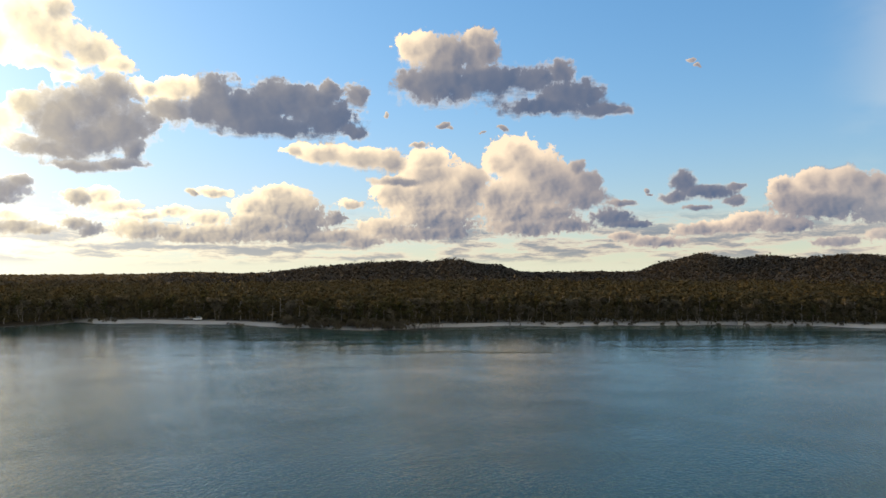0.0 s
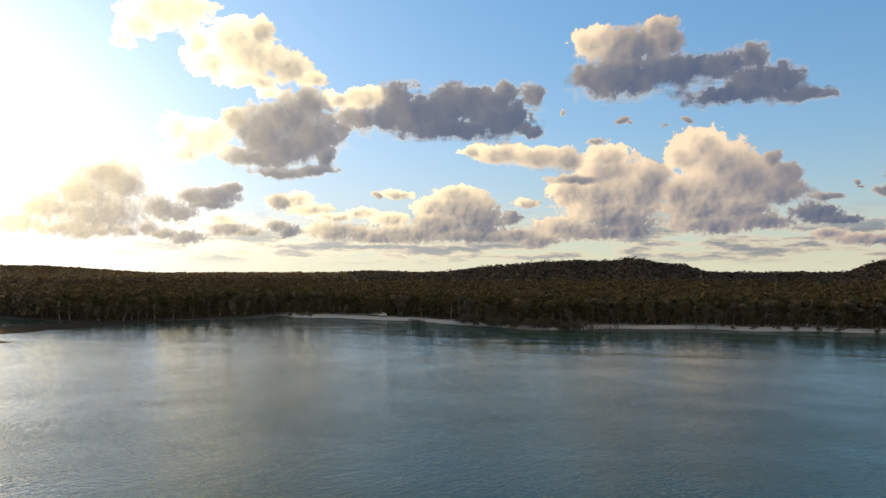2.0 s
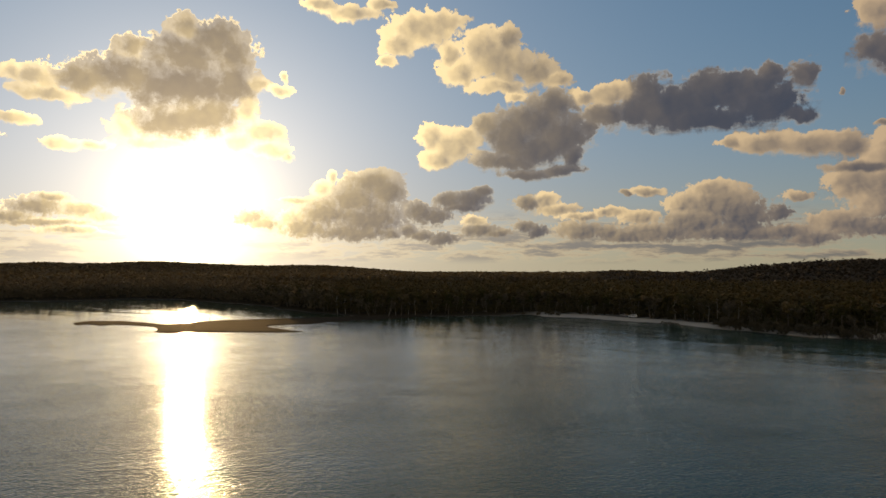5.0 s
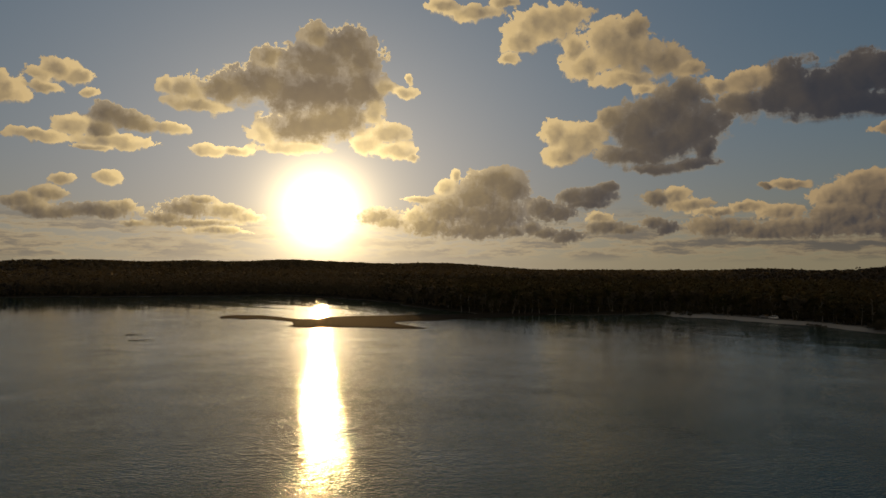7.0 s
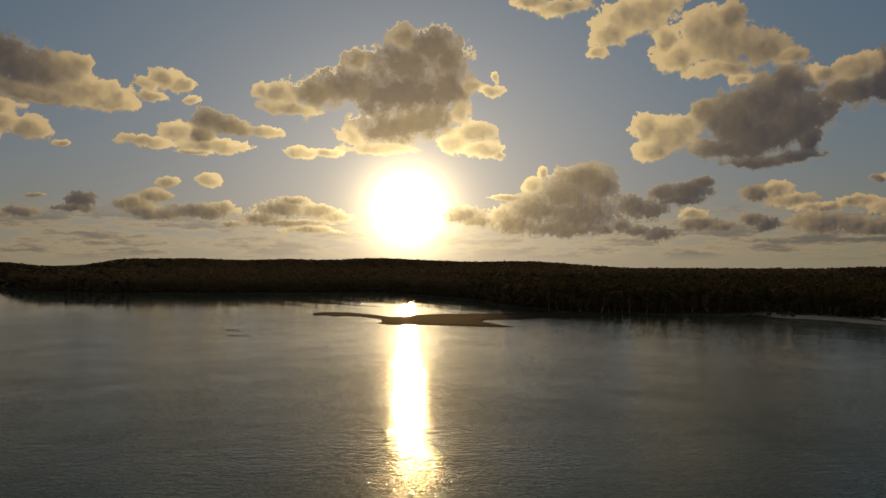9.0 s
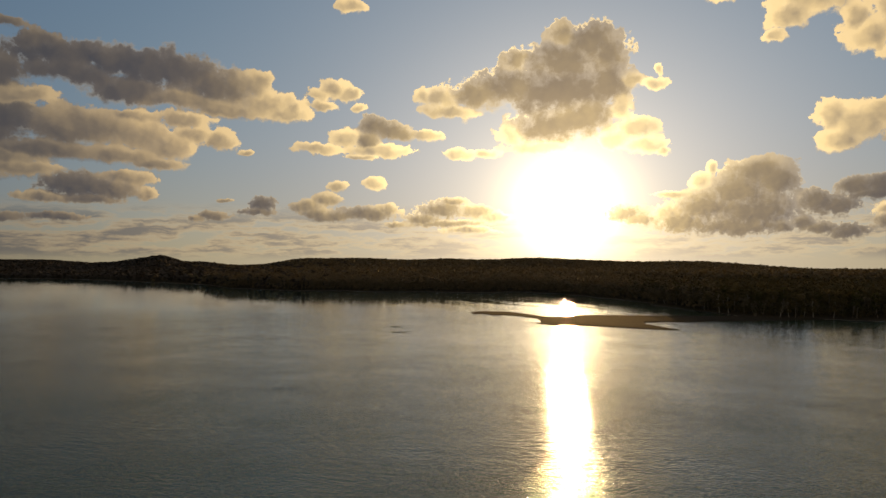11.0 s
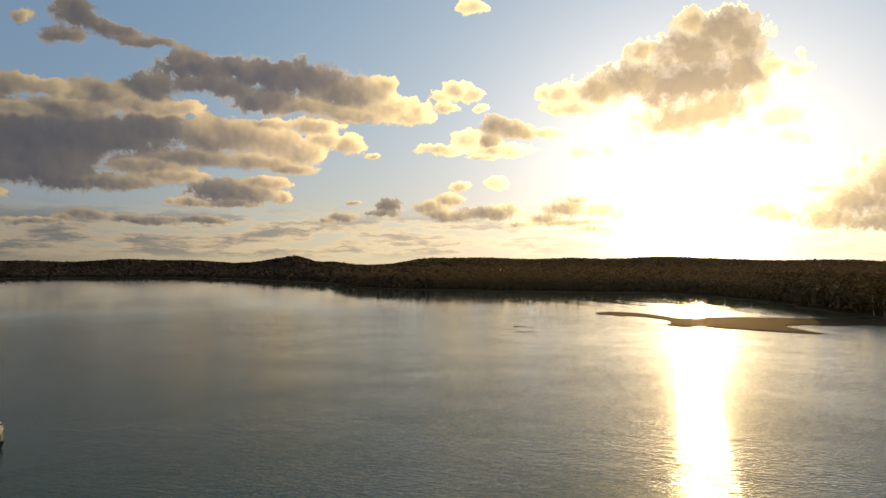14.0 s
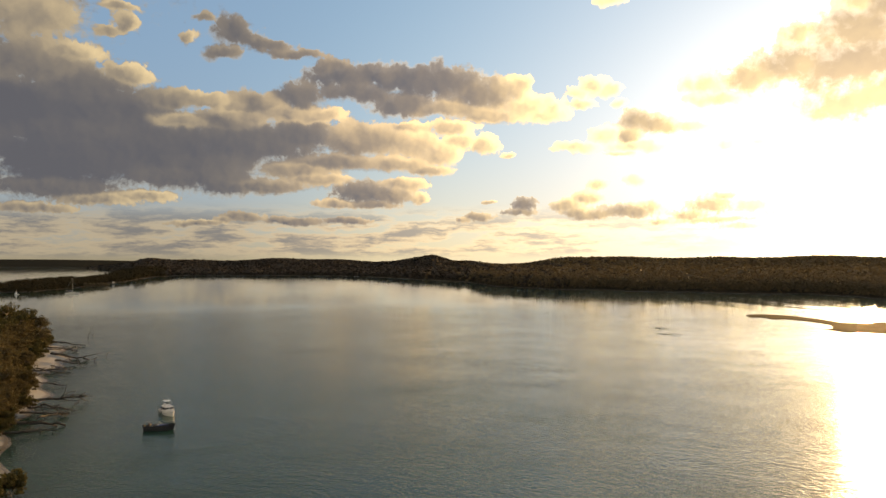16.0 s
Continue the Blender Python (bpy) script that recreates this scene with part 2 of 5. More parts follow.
cloud("upper_bank", (94.5, 14.75, 2.86, 1.00, 0.1), (91.6, 14.95, 3.40, 1.03, 0.12), (88.9, 14.66, 4.53, 1.38, 0.05), (86.8, 14.46, 4.26, 1.48, 0.08),
      (83.5, 13.49, 3.60, 1.44, 0.2), (80.5, 13.92, 1.57, 1.03, 0.65), (79.6, 12.46, 2.90, 1.04, 0.75), (77.8, 11.67, 1.88, 0.66, 0.85),
      (85.6, 12.27, 4.33, 0.76, 0.45), (89.6, 12.75, 3.70, 1.06, 0.12), (82.7, 11.84, 3.33, 0.65, 0.55), (95.9, 15.50, 1.67, 0.72, 0.2),
      (93.4, 13.53, 3.14, 1.02, 0.12), (81.1, 8.78, 0.48, 0.26, 0.85), (82.9, 9.45, 1.02, 0.79, 0.75))
cloud("lower_bank", (105.3, 12.36, 1.97, 0.50, 0.65), (103.2, 12.22, 1.35, 0.51, 0.5), (104.3, 10.93, 2.71, 0.86, 0.18), (99.2, 11.85, 4.01, 0.73, 0.6),
      (96.8, 11.65, 2.30, 0.58, 0.75), (98.0, 13.18, 2.18, 1.38, 0.12), (102.5, 9.12, 4.68, 1.61, 0.06), (98.4, 10.07, 3.02, 0.91, 0.1),
      (105.0, 6.94, 2.94, 1.58, 0.08), (93.6, 9.55, 2.40, 1.03, 0.22), (91.1, 9.90, 2.05, 0.78, 0.4), (88.9, 9.57, 2.44, 1.15, 0.7), (86.7, 8.76, 2.05, 1.07, 0.75),
      (95.2, 8.08, 4.25, 0.73, 0.3), (98.4, 7.36, 3.32, 0.76, 0.45), (90.2, 7.88, 3.36, 0.75, 0.55), (101.0, 5.97, 3.88, 0.62, 0.28), (96.8, 6.59, 2.61, 0.55, 0.55))
cloud("lower_bank_edge", (87.6, 7.39, 2.12, 0.54, 0.5), (93.2, 5.44, 2.33, 1.10, 0.15), (91.1, 5.28, 2.22, 0.75, 0.25), (89.8, 6.21, 2.07, 0.62, 0.6),
      (95.2, 4.50, 1.94, 0.43, 0.55), (92.3, 4.49, 2.44, 0.35, 0.28), (84.9, 9.71, 1.71, 0.67, 0.85), (83.1, 9.32, 1.28, 0.77, 0.8), (85.8, 10.80, 2.15, 0.67, 0.75),
      (89.3, 11.08, 2.09, 0.44, 0.75), (88.5, 5.12, 0.79, 0.58, 0.65))
cloud("small_row", (102.5, 3.52, 1.54, 0.41, 0.3), (104.1, 3.23, 0.80, 0.28, 0.4), (99.9, 3.31, 1.24, 0.34, 0.3), (97.6, 3.15, 1.49, 0.30, 0.28),
      (83.5, 3.60, 1.50, 0.46, 0.25), (84.7, 3.36, 0.81, 0.32, 0.5), (79.9, 4.51, 1.02, 0.69, 0.08), (80.3, 3.95, 1.52, 0.37, 0.18), (82.6, 4.90, 0.64, 0.16, 0.4))
cloud("dark_bank", (117.6, 16.94, 3.11, 1.78, 0.5), (115.1, 15.04, 2.39, 0.77, 0.65), (110.9, 13.95, 1.87, 0.73, 0.65), (117.2, 13.98, 3.48, 1.83, 0.2),
      (113.9, 12.42, 3.88, 1.83, 0.08), (117.2, 10.89, 4.00, 2.19, 0), (112.0, 10.99, 4.39, 1.88, 0.03), (106.1, 12.52, 2.83, 0.68, 0.5),
      (108.1, 12.27, 2.27, 0.71, 0.3), (106.9, 10.76, 3.63, 0.55, 0.6), (103.1, 11.42, 2.93, 0.69, 0.55), (101.8, 9.52, 6.53, 1.50, 0.08),
      (108.1, 8.76, 6.87, 1.96, 0.03), (115.0, 7.49, 5.61, 2.27, 0), (106.9, 6.58, 5.55, 1.13, 0.08), (115.7, 5.42, 4.46, 0.89, 0.08), (98.2, 10.32, 2.97, 1.07, 0.1),
      (103.9, 5.81, 2.05, 0.75, 0.08))
cloud("dark_bank_scraps", (115.0, 9.31, 5.43, 1.61, 0.04), (101.8, 12.36, 2.62, 0.95, 0.3), (92.7, 10.01, 4.16, 1.36, 0.45), (106.9, 7.75, 6.17, 1.30, 0.06),
      (109.7, 4.97, 2.30, 0.47, 0.65), (111.7, 18.40, 1.27, 0.39, 0.65), (111.1, 17.31, 0.78, 0.70, 0.65), (112.1, 16.80, 1.07, 0.31, 0.6),
      (103.1, 17.56, 1.81, 1.15, 0.12), (104.0, 16.04, 1.63, 0.50, 0.22), (100.9, 16.90, 2.12, 0.50, 0.18), (98.7, 16.41, 2.60, 0.38, 0.22),
      (106.7, 16.90, 0.66, 0.49, 0.55), (105.5, 18.36, 0.76, 0.40, 0.3), (113.1, 4.63, 3.22, 0.54, 0.55), (117.1, 3.86, 2.71, 0.44, 0.4),
      (102.6, 3.47, 1.86, 0.31, 0.35), (98.7, 3.16, 1.70, 0.32, 0.22), (94.1, 3.20, 2.21, 0.32, 0.3), (106.0, 2.97, 2.41, 0.26, 0.45))
cloud("top_scrap", (72.6, 20.20, 1.39, 0.58, 0.85))
# unseen dark cloud past the picture's edge, added to darken the water's reflections
cloud("unseen_dark_bank", (114, 30, 20, 9, 0.05), (130, 22, 15, 10, 0.05), (98, 38, 20, 8, 0.1), (124, 10, 6, 7, 0.03))


def build_sky():
    world = bpy.data.worlds.new("evening_sky")
    scene.world = world
    world.use_nodes = True
    world.cycles.sampling_method, world.cycles.sample_map_resolution = "MANUAL", 1024
    tree = world.node_tree
    tree.nodes.clear()
    g = Graph(tree)
    d = g.node("ShaderNodeTexCoord").outputs["Generated"]
    xyz = g.node("ShaderNodeSeparateXYZ")
    g.link(d, xyz.inputs[0])
    az = g.math("MULTIPLY", g.math("ARCTAN2", g.math("MULTIPLY", xyz.outputs[0], -1.0), xyz.outputs[1]), 180 / pi)
    el = g.math("MULTIPLY", g.math("ARCSINE", xyz.outputs[2]), 180 / pi)
    flat = g.node("ShaderNodeCombineXYZ")
    g.link(az, flat.inputs[0])
    g.link(el, flat.inputs[1])
    p = flat.outputs[0]
    # angle from the sun, in degrees, and nearness to it on two scales
    toward = g.vec("DOT_PRODUCT", d, tuple(way(SUN_AZ, SUN_EL)))
    angle = g.math("MULTIPLY", g.math("ARCCOSINE", g.math("MINIMUM", toward, 0.99999)), 180 / pi)
    fall = lambda by: g.math("EXPONENT", g.math("MULTIPLY", angle, -1.0 / by))
    near, near2 = fall(17.5), fall(13.0)
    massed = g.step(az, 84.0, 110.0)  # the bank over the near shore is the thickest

    # clear sky
    sky = g.node("ShaderNodeTexSky", sky_type="NISHITA", sun_disc=False, sun_elevation=radians(SUN_EL), sun_rotation=radians(-SUN_AZ),
                 air_density=1.0, dust_density=0.6, ozone_density=1.5)
    up = g.node("ShaderNodeCombineXYZ")
    g.link(xyz.outputs[0], up.inputs[0])
    g.link(xyz.outputs[1], up.inputs[1])
    g.link(g.math("ADD", g.math("MAXIMUM", xyz.outputs[2], 0.0), 0.015), up.inputs[2])
    g.link(g.vec("NORMALIZE", up.outputs[0]), sky.inputs[0])
    clear = g.vec("MULTIPLY", sky.outputs[0], (1.2, 2.4, 4.35))
    clear = g.vec("DIVIDE", g.vec("MULTIPLY", clear, (6.0, 7.0, 11.0)), g.vec("ADD", clear, (6.0, 7.0, 11.0)))
    haze = g.math("EXPONENT", g.math("MULTIPLY", g.math("MAXIMUM", el, 0.0), -1 / 4.5))
    clear = g.mix(g.math("MULTIPLY", haze, 0.85), clear, g.mix(near, (4.3, 4.3, 3.8), (8.0, 6.2, 3.6)))
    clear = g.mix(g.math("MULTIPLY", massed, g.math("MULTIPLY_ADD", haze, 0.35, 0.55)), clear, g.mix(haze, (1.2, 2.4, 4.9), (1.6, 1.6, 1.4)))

    # the place in the clouds, frayed at three sizes, finer towards the horizon
    size = g.step(el, 0.0, 14.0, 0.42, 1.0, False)
    warp = g.vec("SUBTRACT", g.noise(p, 0.22, 2.0, 0.5, "2D", out="Color"), (0.5, 0.5, 0.5))
    fine = g.vec("SUBTRACT", g.noise(p, 0.85, 3.0, 0.55, "2D", out="Color"), (0.5, 0.5, 0.5))
    shift = g.vec("ADD", g.vec("MULTIPLY", warp, (1.5, 0.9, 0)), g.vec("MULTIPLY", fine, (0.95, 0.75, 0)))
    q = g.vec("ADD", p, g.vec("SCALE", shift, scale=size))
    lamp = g.node("ShaderNodeCombineXYZ")
    lamp.inputs[0].default_value = SUN_AZ
    g.link(g.math("MULTIPLY_ADD", angle, 0.45, SUN_EL), lamp.inputs[1])
    sunward = g.vec("NORMALIZE", g.vec("SUBTRACT", lamp.outputs[0], p))

    # blend the puffs: their summed weight and light, and the outward direction
    total, light, out_dir = 1e-9, 0.0, (0.0, 0.0, 0.0)
    for group in CLOUDS:
        n = g.node("ShaderNodeGroup", node_tree=group)
        g.link(q, n.inputs[0])
        total = g.math("ADD", n.outputs[0], total)
        light = g.math("ADD", n.outputs[1], light)
        out_dir = g.vec("ADD", n.outputs[2], out_dir)
    tone = g.math("DIVIDE", light, total)
    env = g.math("MULTIPLY_ADD", g.math("LOGARITHM", total, 2.718282), 1 / SHARP, 1.0)
    outward = g.vec("SCALE", out_dir, scale=g.math("DIVIDE", 1.0, total))
    side = g.vec("DOT_PRODUCT", outward, sunward)
    low_side = g.vec("DOT_PRODUCT", outward, (0, -1, 0))

    # billows: round heads at two sizes, and grain
    def heads(at, scale):
        n = g.node("ShaderNodeTexVoronoi", voronoi_dimensions="2D", feature="SMOOTH_F1")
        g.link(at, n.inputs["Vector"])
        for key, value in (("Scale", scale), ("Smoothness", 0.35), ("Detail", 2.0), ("Roughness", 0.5), ("Lacunarity", 2.4)):
            n.inputs[key].default_value = value
        return g.math("SUBTRACT", 0.42, n.outputs["Distance"])

    b = g.vec("ADD", p, g.vec("SCALE", fine, scale=0.5))
    height = g.step(el, 2.5, 9.5)

    def billow(at):
        """Round heads and grain, finer in the far low clouds."""
        return (g.mix(height, heads(at, 1.7), heads(at, 0.7)), g.mix(height, g.noise(at, 3.0, 6.0, 0.62, "2D"), g.noise(at, 1.3, 7.0, 0.62, "2D")))

    puffy, grain = billow(b)
    lump = g.noise(b, 0.42, 3.0, 0.5, "2D")
    # bulges: the light falls off from each one's sunward side
    def bulge(at):
        return g.mix(height, g.noise(at, 1.3, 4.0, 0.42, "2D"), g.noise(at, 0.5, 5.0, 0.42, "2D"))

    relief = g.math("SUBTRACT", bulge(b), bulge(g.vec("ADD", b, g.vec("SCALE", sunward, scale=g.math("MULTIPLY", size, 0.42)))))
    patchy = g.step(g.noise(p, 0.3, 2.0, 0.5, "2D"), 0.35, 0.65, 0.2, 1.3)
    thick = g.math("MULTIPLY_ADD", puffy, 0.36, env)
    thick = g.math("MULTIPLY_ADD", g.math("SUBTRACT", grain, 0.5), g.math("MULTIPLY_ADD", patchy, 0.5, 0.5), thick)
    thick = g.math("MULTIPLY_ADD", g.math("SUBTRACT", lump, 0.5), 0.35, thick)
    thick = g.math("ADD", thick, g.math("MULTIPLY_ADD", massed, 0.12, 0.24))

    # crisp where the sun strikes, soft and ragged below and in the shade
    soft = g.math("MULTIPLY_ADD", g.step(low_side, -0.2, 0.8), 0.28, g.math("MULTIPLY_ADD", g.math("SUBTRACT", 1.0, tone), 0.32, 0.14))
    warm = g.math("MINIMUM", g.math("MULTIPLY", near, 2.2), 1.0)
    struck = g.math("MULTIPLY", warm, g.step(low_side, 0.55, -0.1, 0.25, 1.0))
    soft = g.math("MULTIPLY", soft, g.math("MULTIPLY_ADD", struck, -0.7, 1.0))
    cover = g.step(thick, 0.0, soft)
    # low far rows of cloud just over the land
    low = g.noise(g.vec("MULTIPLY", g.vec("ADD", p, g.vec("MULTIPLY", fine, (0.8, 0.3, 0))), (0.16, 1.0, 1)), 1.0, 7.0, 0.66, "2D")
    band = g.math("MULTIPLY", g.step(el, 0.0, 0.8), g.step(el, 2.6, 5.0, 1.0, 0.0))
    over = g.step(az, 84.0, 112.0)  # thicker towards the open sea
    rows = g.math("MULTIPLY", g.step(g.math("MULTIPLY_ADD", over, 0.10, low), 0.38, 0.54), band)
    alpha = g.math("MAXIMUM", cover, g.math("MULTIPLY", rows, 0.8))
    alpha = g.math("MULTIPLY", alpha, g.step(el, -0.5, 1.5, 0.5, 1.0))

    # light on them: sunward flanks and thin rims catch it, thick parts stay grey
    lit = g.math("MULTIPLY", tone, g.step(env, 0.0, 0.75, 1.1, 0.58))
    lit = g.math("MULTIPLY_ADD", side, g.math("MULTIPLY_ADD", tone, 0.3, 0.02), lit)
    lit = g.math("MULTIPLY_ADD", relief, g.math("MULTIPLY_ADD", tone, 0.95, 0.05), lit)
    lit = g.math("MULTIPLY_ADD", g.math("SUBTRACT", lump, 0.5), g.math("MULTIPLY_ADD", tone, 0.6, 0.03), lit)
    lit = g.math("MULTIPLY_ADD", low_side, g.math("MULTIPLY", tone, -0.16), lit)
    rim = g.math("MULTIPLY", g.step(thick, 0.06, 0.27, 0.85, 0.0), g.math("MULTIPLY", struck, g.math("MINIMUM", patchy, 1.0)))
    edge = g.math("MULTIPLY", g.step(thick, 0.05, 0.5, 0.12, 0.0), g.step(side, -0.3, 0.7))
    lit = g.math("MAXIMUM", g.math("ADD", lit, edge), rim)
    lit = g.math("MINIMUM", g.math("MAXIMUM", lit, 0.0), 1.15)
    streak = g.math("MULTIPLY", g.step(low, 0.42, 0.64, 0.85, 0.12), g.math("MULTIPLY", g.math("MULTIPLY_ADD", over, -0.35, 1.0), g.math("MULTIPLY_ADD", warm, -0.45, 1.0)))
    lit = g.mix(cover, streak, lit)
    shade = g.mix(near2, (0.47, 0.75, 1.46), (6.0, 4.4, 2.4))
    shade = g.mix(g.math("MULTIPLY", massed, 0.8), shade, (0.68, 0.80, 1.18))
    bright = g.mix(near, (5.2, 4.15, 3.55), (31.0, 25.5, 12.5))
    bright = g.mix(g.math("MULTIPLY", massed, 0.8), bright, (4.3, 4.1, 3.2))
    out = g.mix(alpha, clear, g.mix(lit, shade, bright))
    # unseen broken cloud overhead and behind, sunlit from the front, added as fill light
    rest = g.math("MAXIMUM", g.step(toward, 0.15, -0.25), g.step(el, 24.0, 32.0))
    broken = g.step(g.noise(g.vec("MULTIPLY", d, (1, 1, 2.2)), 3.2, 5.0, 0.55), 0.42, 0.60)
    unseen_fill_cloud = g.mix(g.step(toward, 0.5, -0.6), (4.5, 4.2, 3.9), (9.5, 8.2, 6.6))
    # darkened above the near shore, out of view, to dim the water there
    unseen_fill_cloud = g.mix(g.math("MULTIPLY", massed, g.step(toward, -0.4, 0.1)), unseen_fill_cloud, (0.7, 0.72, 0.8))
    out = g.mix(g.math("MULTIPLY", g.math("MULTIPLY", broken, rest), g.step(el, -2.0, 2.0)), out, unseen_fill_cloud)
    # glow round the sun, dimmed where thick cloud stands before it
    veil = g.math("MULTIPLY", g.step(thick, 0.1, 0.8), g.step(tone, 0.2, 0.9, 0.72, 0.35))
    veil = g.math("SUBTRACT", 1.0, veil)
    glow = g.vec("SCALE", (1.0, 0.90, 0.66), scale=g.math("MULTIPLY", fall(1.2), 330.0))
    glow = g.vec("ADD", glow, g.vec("SCALE", (1.0, 0.82, 0.44), scale=g.math("MULTIPLY", fall(5.0), 13.0)))
    glow = g.vec("ADD", glow, g.vec("SCALE", (0.76, 0.88, 1.15), scale=g.math("MULTIPLY", fall(13.0), 9.0)))
    out = g.vec("ADD", out, g.vec("SCALE", glow, scale=veil))
    bg = g.node("ShaderNodeBackground")
    g.link(out, bg.inputs[0])
    bg.inputs[1].default_value = 0.1
    g.link(bg.outputs[0], g.node("ShaderNodeOutputWorld").inputs[0])


build_sky()


# ---- materials ----
def material(name):
    m = bpy.data.materials.new(name)
    m.use_nodes = True
    m.node_tree.nodes.clear()
    g = Graph(m.node_tree)
    shader = g.node("ShaderNodeBsdfPrincipled")
    g.link(shader.outputs[0], g.node("ShaderNodeOutputMaterial").inputs[0])
    return m, g, shader.inputs


def bumped(g, into, height, strength=0.5, distance=0.1):
    n = g.node("ShaderNodeBump")
    n.inputs["Strength"].default_value, n.inputs["Distance"].default_value = strength, distance
    g.link(height, n.inputs["Height"])
    g.link(n.outputs[0], into["Normal"])


def place(g):
    return g.node("ShaderNodeTexCoord").outputs["Object"]


def make_water():
    m, g, s = material("sea_water")
    p = place(g)
    s["Base Color"].default_value = (0.013, 0.047, 0.032, 1)
    s["IOR"].default_value = 1.33
    s["Coat Weight"].default_value, s["Coat Roughness"].default_value, s["Coat IOR"].default_value = 0.08, 0.45, 1.33
    gust = g.noise(g.vec("MULTIPLY", p, (0.004, 0.011, 1)), 1.0, 4.0, 0.6)
    calm = g.step(gust, 0.32, 0.68, 0.8, 1.1)
    g.link(g.step(gust, 0.35, 0.7, 0.015, 0.04), s["Roughness"])
    # wavelets run up and down the evening breeze, with crests across it
    turned = g.node("ShaderNodeMapping", vector_type="POINT")
    turned.inputs["Rotation"].default_value = (0, 0, radians(-SUN_AZ))
    g.link(p, turned.inputs["Vector"])
    w = turned.outputs[0]
    drift = g.vec("ADD", w, g.vec("SCALE", g.noise(w, 0.03, 2.0, out="Color"), scale=14.0))
    ripple = g.noise(g.vec("MULTIPLY", drift, (1.5, 2.2, 1)), 1.0, 2.0, 0.5)
    glint = g.noise(g.vec("MULTIPLY", w, (3.6, 5.0, 1)), 1.0, 1.0, 0.5)
    chop = g.noise(g.vec("MULTIPLY", drift, (0.24, 0.75, 1)), 1.0, 2.0, 0.45)
    swell = g.noise(g.vec("MULTIPLY", w, (0.05, 0.12, 1)), 1.0, 2.0, 0.5, distortion=0.4)
    h = g.math("ADD", g.math("MULTIPLY", ripple, 0.068), g.math("MULTIPLY_ADD", chop, 0.048, g.math("MULTIPLY", swell, 0.06)))
    h = g.math("MULTIPLY", g.math("MULTIPLY_ADD", glint, 0.012, h), calm)
    # sheltered far water lies smoother than the open middle of the bay
    far = g.vec("LENGTH", p)
    h = g.math("MULTIPLY", h, g.math("MULTIPLY", g.step(far, 90.0, 270.0, 1.6, 0.72), g.step(far, 330.0, 520.0, 1.0, 0.12)))
    # slow bands of swell before the far beach
    xyz = g.node("ShaderNodeSeparateXYZ")
    g.link(p, xyz.inputs[0])
    lines = g.noise(g.vec("MULTIPLY", p, (0.011, 0.065, 1)), 1.0, 3.0, 0.5, distortion=0.5)
    lines = g.math("MULTIPLY", g.math("MULTIPLY", lines, 0.45), g.step(xyz.outputs[1], 150.0, 260.0))
    bumped(g, s, g.math("ADD", h, lines), 1.0, 1.0)
    return m


def make_sand():
    m, g, s = material("sand_and_soil")
    p = place(g)
    xyz = g.node("ShaderNodeSeparateXYZ")
    g.link(p, xyz.inputs[0])
    grain = g.noise(p, 0.9, 5.0, 0.6)
    patch = g.noise(p, 0.06, 4.0, 0.6)
    dry = g.mix(grain, (0.31, 0.30, 0.27), (0.44, 0.43, 0.40))
    wet = g.mix(grain, (0.10, 0.085, 0.065), (0.17, 0.15, 0.12))
    wood = g.mix(patch, (0.020, 0.020, 0.016), (0.045, 0.040, 0.030))
    mud = g.mix(grain, (0.024, 0.02, 0.015), (0.05, 0.042, 0.03))
    sandy = g.math("MAXIMUM", g.step(xyz.outputs[0], -215.0, -185.0), g.math("MULTIPLY", g.step(xyz.outputs[0], -300.0, -280.0), g.step(xyz.outputs[1], -30.0, -45.0)))
    dry = g.mix(sandy, mud, dry)
    wet = g.mix(sandy, g.mix(grain, (0.022, 0.019, 0.015), (0.045, 0.038, 0.03)), wet)
    level = g.math("ADD", xyz.outputs[2], g.math("MULTIPLY", g.math("SUBTRACT", patch, 0.5), 0.5))
    colour = g.mix(g.step(level, 0.12, 0.3), wet, dry)
    colour = g.mix(g.step(level, 1.25, 1.5), colour, wood)
    g.link(colour, s["Base Color"])
    g.link(g.step(level, 0.05, 0.35, 0.25, 0.9), s["Roughness"])
    g.link(g.math("MULTIPLY", g.step(level, 0.1, 1.2, 0.5, 0.0), g.math("MULTIPLY_ADD", sandy, 0.9, 0.1)), s["Specular IOR Level"])
    bumped(g, s, grain, 0.4, 0.15)
    return m


WATER, SAND = make_water(), make_sand()


# ---- the setting: one sheet of ground under the bay, one sheet of water ----
def polar(az, r):
    a = radians(az)
    return -sin(a) * r, cos(a) * r


SHORE = [(-180, 900), (-70, 470), (-33, 400), (-22, 374), (-14, 362), (-5, 346), (0, 338), (3, 330), (8, 336), (13, 356), (20, 390), (28, 426),
         (36, 412), (41, 406), (44, 436), (48, 500), (52, 590), (56, 660), (59, 688), (62, 668), (67, 680), (70, 690), (78, 735), (82.5, 815), (83.6, 920),
         (88.8, 1120), (95, 1390), (100, 1470), (105, 1540), (107.2, 1530), (109.4, 1390), (111.1, 1110), (112.5, 1040), (114.4, 870), (117, 800), (119, 790), (132, 900), (180, 900)]
